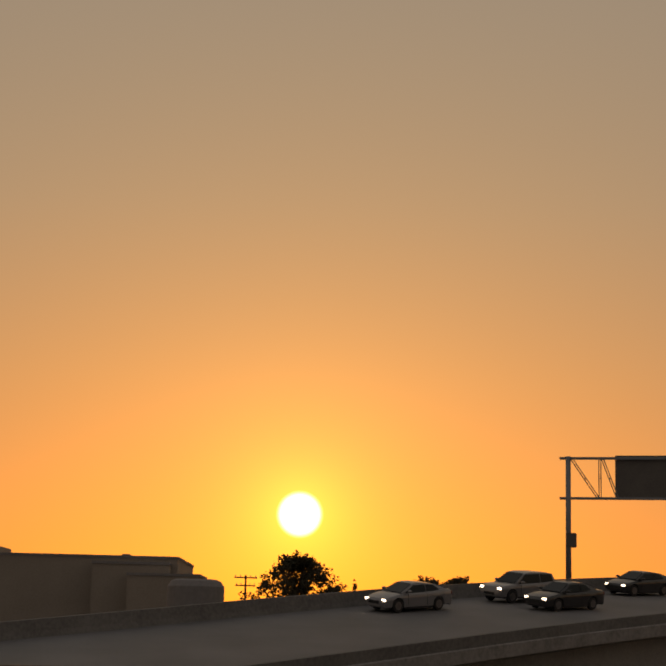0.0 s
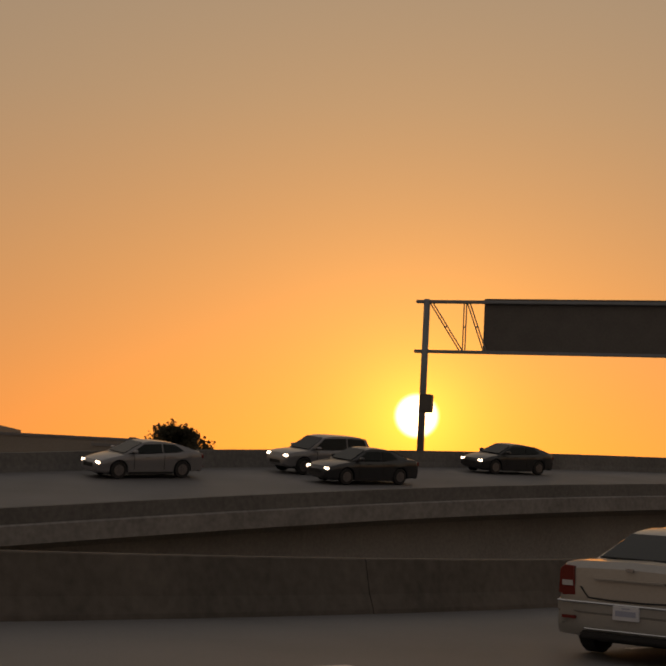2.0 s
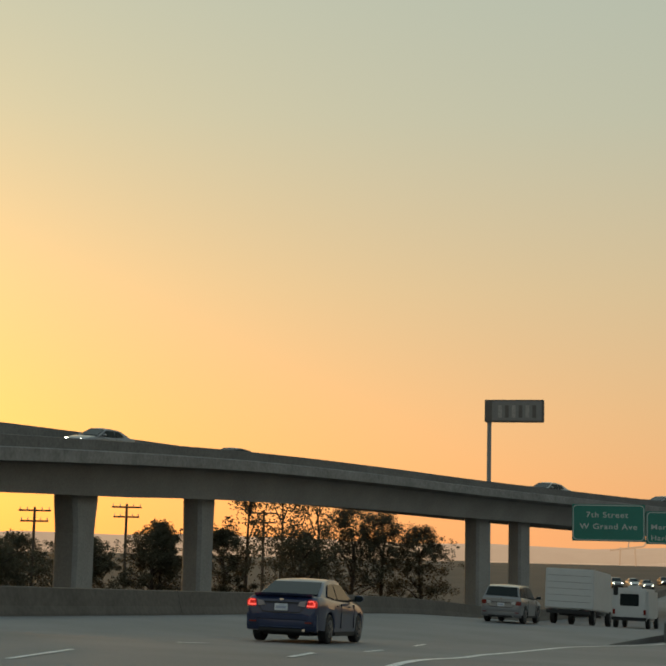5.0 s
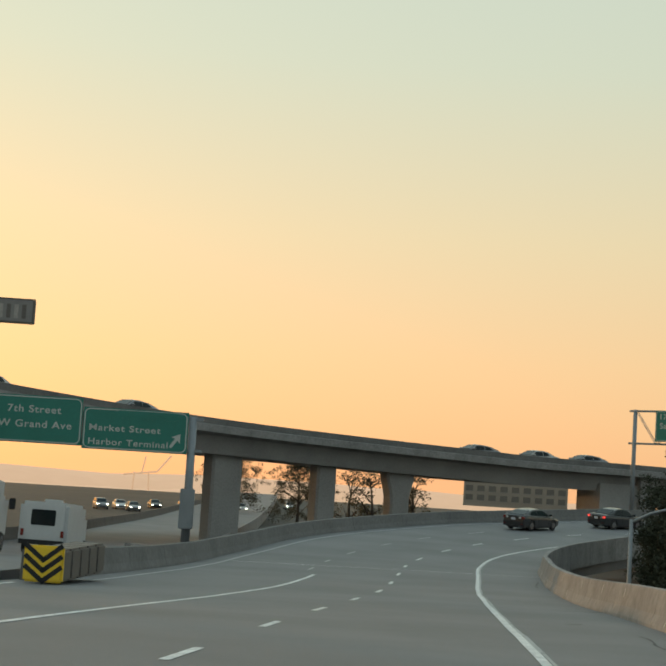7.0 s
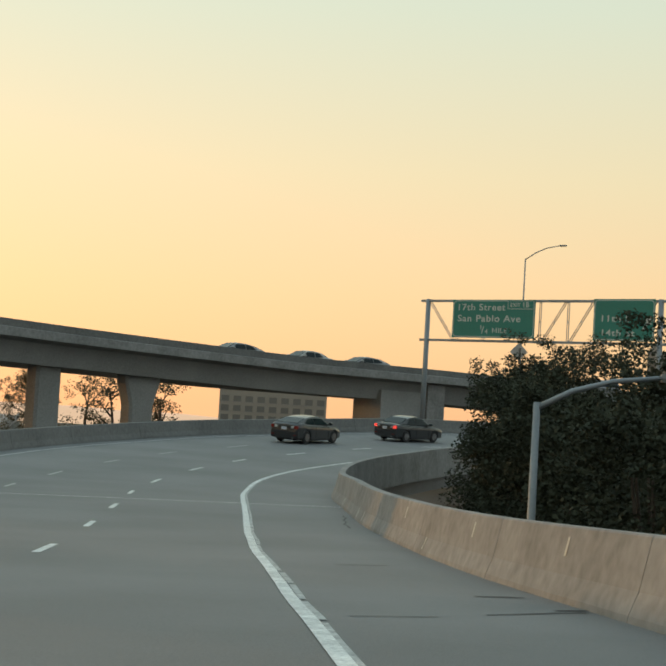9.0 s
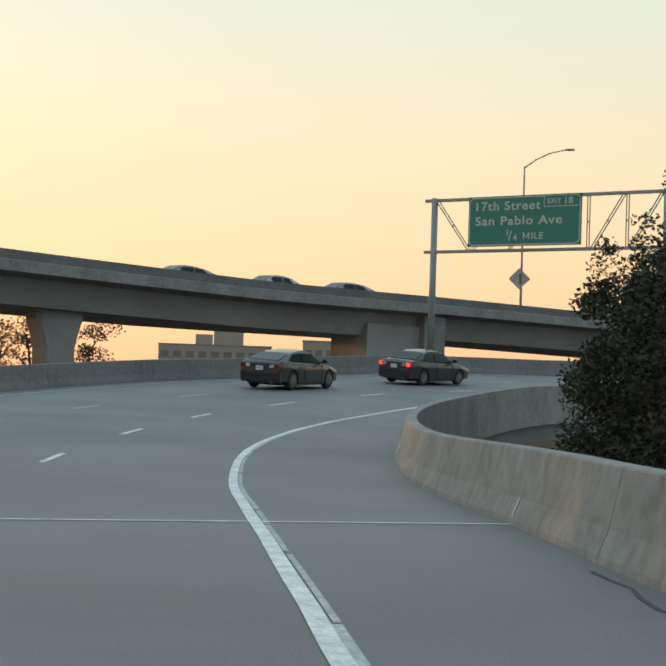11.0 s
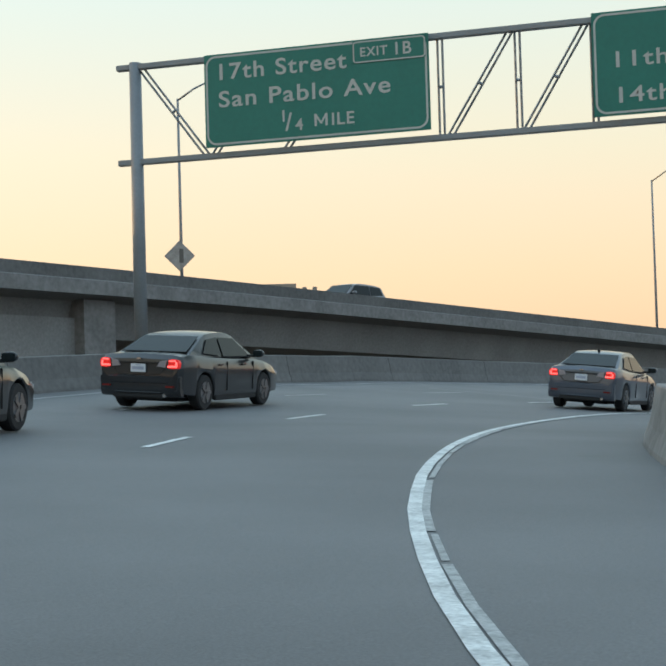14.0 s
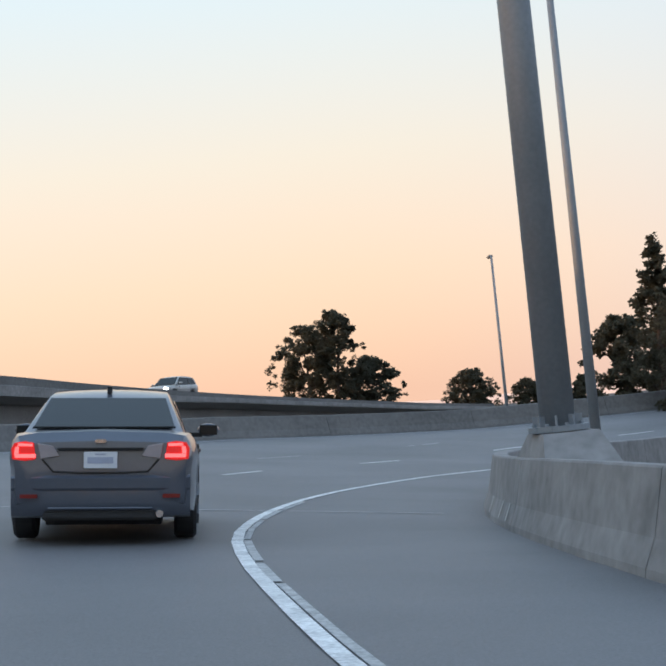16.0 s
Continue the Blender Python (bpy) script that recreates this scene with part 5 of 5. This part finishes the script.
    part("underbody", box(k["wheels"][0] - 0.5, k["wheels"][1] + 0.5, -w_mid * 0.6, w_mid * 0.6, k["st"][5][3] - 0.03, k["st"][5][3] + 0.1), "black", t)
    part("axle", tube([(k["wheels"][0], -w_mid * 0.7, r), (k["wheels"][0], w_mid * 0.7, r)], 0.05, 8), "black", t)
    # rear end
    xr, zr, wr, _ = k["st"][1]
    ws = k["st"][2][2]

    def bow(y, d=0.0):
        """How far the tail curves forward towards its corners."""
        return xr - 0.038 + d + 0.03 * abs(y / wr) ** 3

    for side in (1, -1):
        def lamp_slab(name, pts, mat, parent, label="", lift=0.0, deep=0.09):
            face = [Vector((bow(y, -0.012 - lift), side * y, z)) for y, z in pts]
            return part(name, loft([[p + Vector((deep, 0, 0)) for p in face], [p + Vector((0.008, 0, 0)) for p in face], [f_.lerp(sum(face, Vector()) / len(face), 0.05) for f_ in face]]), mat, parent, label)
        if style == "luxury":
            lampo = lamp_slab("tail_lamp", [(wr - 0.2, 0.70), (wr - 0.05, 0.69), (wr + 0.015, 0.72), (wr + 0.005, 0.98), (wr - 0.05, 1.03), (wr - 0.17, 1.02)], tail, t, "tall red tail lamp")
            lamp_slab("reverse_lamp", [(wr - 0.17, 0.80), (wr - 0.03, 0.80), (wr - 0.03, 0.86), (wr - 0.16, 0.86)], "lamp_clear", lampo, "clear reversing lamp", 0.01)
        else:
            lampo = lamp_slab("tail_lamp", [(wr - 0.2, 0.80), (wr - 0.1, 0.785), (wr + 0.02, 0.80), (wr + 0.03, 0.90), (wr + 0.0, 0.955), (wr - 0.1, 0.97), (wr - 0.18, 0.955)], tail, t, "red tail lamp")
            lamp_slab("reverse_lamp", [(wr - 0.42, 0.83), (wr - 0.245, 0.805), (wr - 0.215, 0.95), (wr - 0.36, 0.925)], "lamp_clear" if tail != "lamp_red" else "lamp_smoke", lampo, "smoked reversing lamp")
            if tail == "lamp_red":
                for pts in ([(wr - 0.2, 0.815), (wr - 0.01, 0.815), (wr + 0.0, 0.85), (wr - 0.2, 0.85)], [(wr - 0.17, 0.92), (wr - 0.03, 0.925), (wr - 0.04, 0.95), (wr - 0.17, 0.945)], [(wr - 0.04, 0.853), (wr + 0.0, 0.853), (wr - 0.01, 0.918), (wr - 0.045, 0.918)]):
                    lamp_slab("lit_strip", pts, "lamp_glow", lampo, "bright lit strip", 0.012, 0.02)
        part("rear_reflector", box(bow(wr * 0.86, -0.045), bow(wr * 0.86, 0.02), min(side * (wr - 0.22), side * (wr - 0.06)), max(side * (wr - 0.22), side * (wr - 0.06)), 0.44, 0.475), "lamp_dark", t)
        part("head_lamp", box(k["st"][-2][0] - 0.05, k["st"][-2][0] + 0.07, side * (k["st"][-2][2] - 0.32), side * (k["st"][-2][2] - 0.02), k["st"][-2][1] - 0.14, k["st"][-2][1] - 0.01, bevel=0.03), head, t, "head lamp")
    secs = []
    for q in np.linspace(-1, 1, 15):
        y = q * (wr + 0.035)
        x = bow(y * wr / (wr + 0.035), -0.035) + 0.07 * abs(q) ** 4
        secs.append([Vector((x + a, y, z)) for a, z in ((0.14, 0.655), (0.03, 0.65), (0.0, 0.625), (0.004, 0.53), (0.022, 0.505), (0.018, 0.40), (0.03, 0.335), (0.075, 0.27), (0.16, 0.25))])
    bumper = part("rear_bumper", loft(secs), paint_mat, t, "moulded rear bumper", smooth=True)
    bumper.data.set_sharp_from_angle(angle=radians(25))
    part("diffuser", box(bow(0, -0.045) + 0.02, bow(0, 0.1), -wr * 0.66, wr * 0.66, 0.235, 0.32, bevel=0.02), "black", bumper, "black lower valance")
    part("bumper_strip", tube([(bow(y, -0.022), y, 0.345) for y in np.linspace(-wr * 0.6, wr * 0.6, 9)], 0.011, 6), paint_mat if not chrome_bar else "chrome", bumper)
    pz = 0.47 if style == "luxury" else 0.715
    px_ = bow(0, -0.048 if style == "luxury" else -0.014)
    pl = part("number_plate", box(px_ - 0.012, px_ + 0.02, -0.155, 0.155, pz, pz + 0.155, bevel=0.005), "plate", t, "pale plate")
    part("plate_bar", box(px_ - 0.017, px_ - 0.012, -0.12, 0.12, pz + 0.045, pz + 0.105), "plate_bar", pl)
    part("plate_bar", box(px_ - 0.017, px_ - 0.012, -0.05, 0.05, pz + 0.125, pz + 0.138), "plate_bar", pl)
    # boot lid outline and the strip over the plate
    lid = [(-wr + 0.26, 0.80), (-wr + 0.36, 0.685), (-0.2, 0.672), (0.2, 0.672), (wr - 0.36, 0.685), (wr - 0.26, 0.80)]
    part("boot_seam", tube([(bow(y, 0.004), y, z) for y, z in lid], 0.011, 6), "black", t)
    part("boot_handle", box(bow(0, -0.03), bow(0, 0.05), -wr * 0.5, wr * 0.5, 0.885, 0.908, bevel=0.006), paint_mat if style == "luxury" else "black", t, "strip over the plate")
    part("badge", box(bow(0, -0.01), bow(0, 0.03), -0.055, 0.055, zr - 0.0, zr + 0.035, bevel=0.01), "chrome", t)
    if chrome_bar:
        part("chrome_strip", tube([(bow(y, -0.04), y, 0.632) for y in np.linspace(-wr, wr, 11)], 0.014, 6), "chrome", t)
    if spoiler:
        secs = []
        for q in np.linspace(-1, 1, 11):
            y, z = q * ws * 0.8, k["st"][3][1] + 0.012 - 0.02 * abs(q) ** 3
            x = xr - 0.01 + 0.07 * abs(q) ** 3
            secs.append([Vector((x + a, y, z + b)) for a, b in ((0.0, 0.03), (0.24, 0.0), (0.22, -0.04), (0.03, -0.02))])
        part("spoiler", loft(secs), paint_mat, t, "boot lip spoiler")
    part("grille", box(k["st"][-1][0] - 0.06, k["st"][-1][0] + 0.015, -0.42, 0.42, 0.42, 0.6, bevel=0.02), "black", t)
    if antenna:
        ax, az = g[1][0] + 0.2, g[1][1] + 0.035
        part("antenna", loft([[Vector((ax + a + d, b, az + c)) for a, b in ((-la, -0.025), (la, -0.02), (la, 0.02), (-la, 0.025))] for c, la, d in ((-0.03, 0.1, 0), (0.03, 0.07, -0.02), (0.085, 0.025, -0.06))]), "black", t, "shark fin antenna")
    part("exhaust", tube([(bow(0, -0.01), -0.55, 0.29), (bow(0, 0.25), -0.55, 0.29)], 0.035, 10), "chrome", t)
    return t


def road_pose(s, u, fn=on_road, turn=0.0):
    p = fn(s, u, 0.012)
    a, b = fn(s - 1.3, u, 0.012), fn(s + 1.3, u, 0.012)
    l, r = fn(s, u - 0.8, 0.012), fn(s, u + 0.8, 0.012)
    x = (b - a).normalized()
    y = (l - r).normalized()
    z = x.cross(y).normalized()
    y = z.cross(x)
    m = Matrix((x, y, z)).transposed().to_4x4()
    m.translation = p
    return m @ pose(0, 0, 0, 0, 0, turn)


# on the ramp
car(road_pose(219.4, -1.1, turn=8), "sedan", "paint_graphite", "dark graphite sedan with lit tail lamps on the ramp", "", "lamp_red", antenna=True)
car(road_pose(198.0, -5.7), "hatch", "paint_black", "black sedan on the ramp's outer lane", "cars ahead on the ramp")
car(road_pose(207.5, -5.8), "sedan", "paint_black", "dark sedan further along the ramp", "cars ahead on the ramp", "lamp_red")
# before the fork
car(road_pose(43.8, -9.1, turn=7), "luxury", "paint_champagne", "pale silver full-size sedan with upright tail lamps", "", chrome_bar=True, antenna=True)
car(road_pose(78.6, -12.4, turn=18), "hatch", "paint_black", "black fastback sedan on the carriageway", "", spoiler=True)
car(road_pose(101.0, -14.2, turn=8), "sedan", "paint_blue", "dark blue sedan with its brake lamps lit", "", "lamp_red", spoiler=True)
car(road_pose(46.4, -1.5, on_branch), "suv", "paint_grey", "grey estate car on the branch road", "")


def box_truck(m):
    t = thing("box_truck", m, "white box truck seen from behind", "truck")
    part("cargo_box", box(-3.2, 2.4, -1.22, 1.22, 0.72, 2.72, bevel=0.05), "box_white", t, "white cargo box with roll-up door")
    door = part("rear_door", box(-3.225, -3.2, -1.1, 1.1, 0.8, 2.6), "box_white", t)
    for k in range(5):
        part("door_rib", box(-3.235, -3.225, -1.08, 1.08, 1.08 + k * 0.32, 1.1 + k * 0.32), "wall_grey", door)
    part("cab", box(2.5, 4.2, -1.05, 1.05, 0.55, 2.2, bevel=0.15), "box_white", t)
    part("windscreen", box(4.15, 4.22, -0.9, 0.9, 1.35, 2.0, bevel=0.02), "glass", t)
    part("chassis", box(-3.1, 4.0, -0.5, 0.5, 0.42, 0.72), "black", t)
    part("bumper", box(-3.35, -3.2, -1.1, 1.1, 0.5, 0.68), "black", t)
    for s_ in (-1, 1):
        part("tail_lamp", box(-3.25, -3.2, s_ * 0.95 - 0.1, s_ * 0.95 + 0.1, 0.58, 0.7), "lamp_dark", t)
        part("mirror", box(3.7, 3.8, s_ * 1.15, s_ * 1.4, 1.7, 2.15, bevel=0.03), "black", t)
        for xw in (-1.9, 3.3):
            wheel(t, xw, s_ * 0.98, 0.4, 0.26, s_)
    return t


def camper(m):
    t = thing("camper_van", m, "white camper with a square rear window", "camper van")
    part("body", box(-2.9, 1.6, -1.1, 1.1, 0.45, 2.35, bevel=0.16), "box_white", t)
    part("cab", box(1.5, 2.9, -0.98, 0.98, 0.5, 1.9, bevel=0.2), "box_white", t)
    part("rear_window", box(-2.92, -2.88, -0.55, 0.55, 1.3, 2.0, bevel=0.03), "glass", t, "dark square window")
    part("bumper", box(-3.05, -2.9, -1.0, 1.0, 0.45, 0.65), "black", t)
    part("roof_unit", box(-1.2, -0.4, -0.4, 0.4, 2.34, 2.5, bevel=0.06), "box_white", t)
    for s_ in (-1, 1):
        part("tail_lamp", box(-2.95, -2.9, s_ * 0.9 - 0.07, s_ * 0.9 + 0.07, 0.8, 1.1), "lamp_dark", t)
        for xw in (-1.7, 2.1):
            wheel(t, xw, s_ * 0.95, 0.37, 0.24, s_)
    return t


E7 = (69.4, -103.5)
for yaw, dist, st, pm in ((54.6, 230, "suv", "paint_grey"), (53.9, 235, "sedan", "paint_white"), (53.4, 228, "hatch", "paint_grey"), (52.6, 250, "sedan", "paint_black"), (51.5, 240, "suv", "paint_white"), (49.4, 262, "hatch", "paint_grey"), (47.6, 300, "sedan", "paint_white")):
    x, y = bearing(yaw, dist, E7)
    car(pose(x, y, GROUND, 0, 0, yaw - 90 + 8), st, pm, "distant car with lit headlamps in the yard", "cars in the far yard", head="lamp_on")
box_truck(road_pose(57.0, -0.3, on_branch))
camper(road_pose(72.0, 0.6, on_branch))

# crash cushion at the nose of the fork
p = on_road(128, -9.6, 0)
cc = thing("crash_cushion", Matrix.Translation(p) @ pose(0, 0, 0, 0, 0, road_turn(127)), "yellow and black chevron crash cushion at the fork", "crash cushion")
for k in range(5):
    part("module", box(k * 0.95, k * 0.95 + 0.9, -0.45, 0.45, 0.05, 0.85, bevel=0.06), "sign_back", cc)
nose = part("nose", box(-0.2, -0.02, -0.5, 0.5, 0.05, 0.95, bevel=0.05), "sign_yellow", cc, "yellow nose plate")
for k in range(3):
    for s_ in (-1, 1):
        part("chevron", box(-0.06, 0.06, -0.012, 0.0, -0.32, 0.32, Matrix.Translation((-0.205, s_ * 0.22, 0.25 + k * 0.26)) @ pose(0, 0, 0, 0, 0, 90) @ pose(0, 0, 0, 0, s_ * 52, 0)), "black", nose)

# on the viaduct, coming the other way
def deck_pose(s, off):
    m = road_pose(s, off, lambda a, u, h: on_bridge(a, u, h + 0.03))
    x, y = m.col[0].copy(), m.col[1].copy()
    m.col[0], m.col[1], m.col[2] = -x, m.col[1], -m.col[2]
    m.col[1] = y
    z = m.col[0].to_3d().cross(m.col[1].to_3d())
    if z.z < 0:
        m.col[1] = -y
        z = m.col[0].to_3d().cross(m.col[1].to_3d())
    m.col[2] = (*z, 0)
    return m


for s, off, st, pm, lab in ((49.0, 12.6, "hatch", "paint_grey", "grey hatchback with lit headlamps on the viaduct"), (58.5, 12.6, "suv", "paint_grey", "grey car with lit headlamps on the viaduct"), (57.6, 8.8, "sedan", "paint_black", "dark sedan with lit headlamps on the viaduct"), (71, 12.6, "hatch", "paint_black", "black hatchback with lit headlamps on the viaduct"),
                             (95.6, 12.6, "sedan", "paint_grey", "grey sedan with lit headlamps on the viaduct"), (110, 12.6, "hatch", "paint_silver_white", "pale hatchback with lit headlamps on the viaduct"),
                             (135.5, 12.6, "sedan", "paint_grey", "grey sedan with lit headlamps on the viaduct"), (149.5, 12.6, "sedan", "paint_black", "dark sedan on the viaduct"), (175, 2.8, "sedan", "paint_silver_white", "pale sedan on the viaduct"),
                             (190, 2.8, "hatch", "paint_grey", "grey hatchback on the viaduct"), (226.4, 3.5, "hatch", "paint_grey", "grey car on the viaduct"), (233.2, 3.5, "sedan", "paint_silver_white", "pale car on the viaduct"), (239, 3.5, "hatch", "paint_grey", "grey hatchback on the viaduct"), (264, 2.6, "suv", "paint_grey", "grey estate car on the viaduct"),
                             (323, 1.7, "suv", "paint_silver_white", "white estate car with a lit headlamp on the viaduct")):
    car(deck_pose(s, off) @ pose(0, 0, 0, 0, 0, -7 if s < 150 else 0), st, pm, lab, "cars on the viaduct", head="lamp_on" if s < 140 or s > 300 else "lamp_clear")


def van(m):
    t = thing("delivery_van", m, "white delivery van with lit headlamps on the viaduct", "van", "cars on the viaduct")
    secs = []
    for x, z, w in ((-2.3, 1.78, 0.9), (-2.25, 1.86, 0.95), (0.8, 1.86, 0.95), (1.15, 1.8, 0.93), (1.9, 1.15, 0.92), (2.5, 0.95, 0.85), (2.6, 0.6, 0.75)):
        secs.append([Vector((x, a * w, b)) for a, b in ((-0.95, 0.35), (0.95, 0.35), (1, 0.6), (1, min(z - 0.3, 1.1)), (0.9, z - 0.06), (0.8, z), (-0.8, z), (-0.9, z - 0.06), (-1, min(z - 0.3, 1.1)), (-1, 0.6))])
    part("body", loft(secs), "paint_white", t)
    part("windscreen", quad([(1.84, 0.75, 1.25), (1.84, -0.75, 1.25), (1.22, -0.72, 1.74), (1.22, 0.72, 1.74)], 0, 0.02), "glass", t)
    for s_ in (-1, 1):
        part("side_window", quad([(0.5, s_ * 0.94, 1.25), (1.6, s_ * 0.93, 1.25), (1.1, s_ * 0.88, 1.7), (0.5, s_ * 0.88, 1.7)], 0, 0.03), "glass", t)
        part("head_lamp", box(2.5, 2.62, s_ * 0.6 - 0.12, s_ * 0.6 + 0.12, 0.72, 0.9, bevel=0.03), "lamp_on", t, "lit head lamp")
        for xw in (-1.6, 1.6):
            wheel(t, xw, s_ * 0.84, 0.34, 0.22, s_)
    return t


van(deck_pose(118.5, 12.6) @ pose(0, 0, 0, 0, 0, -7))
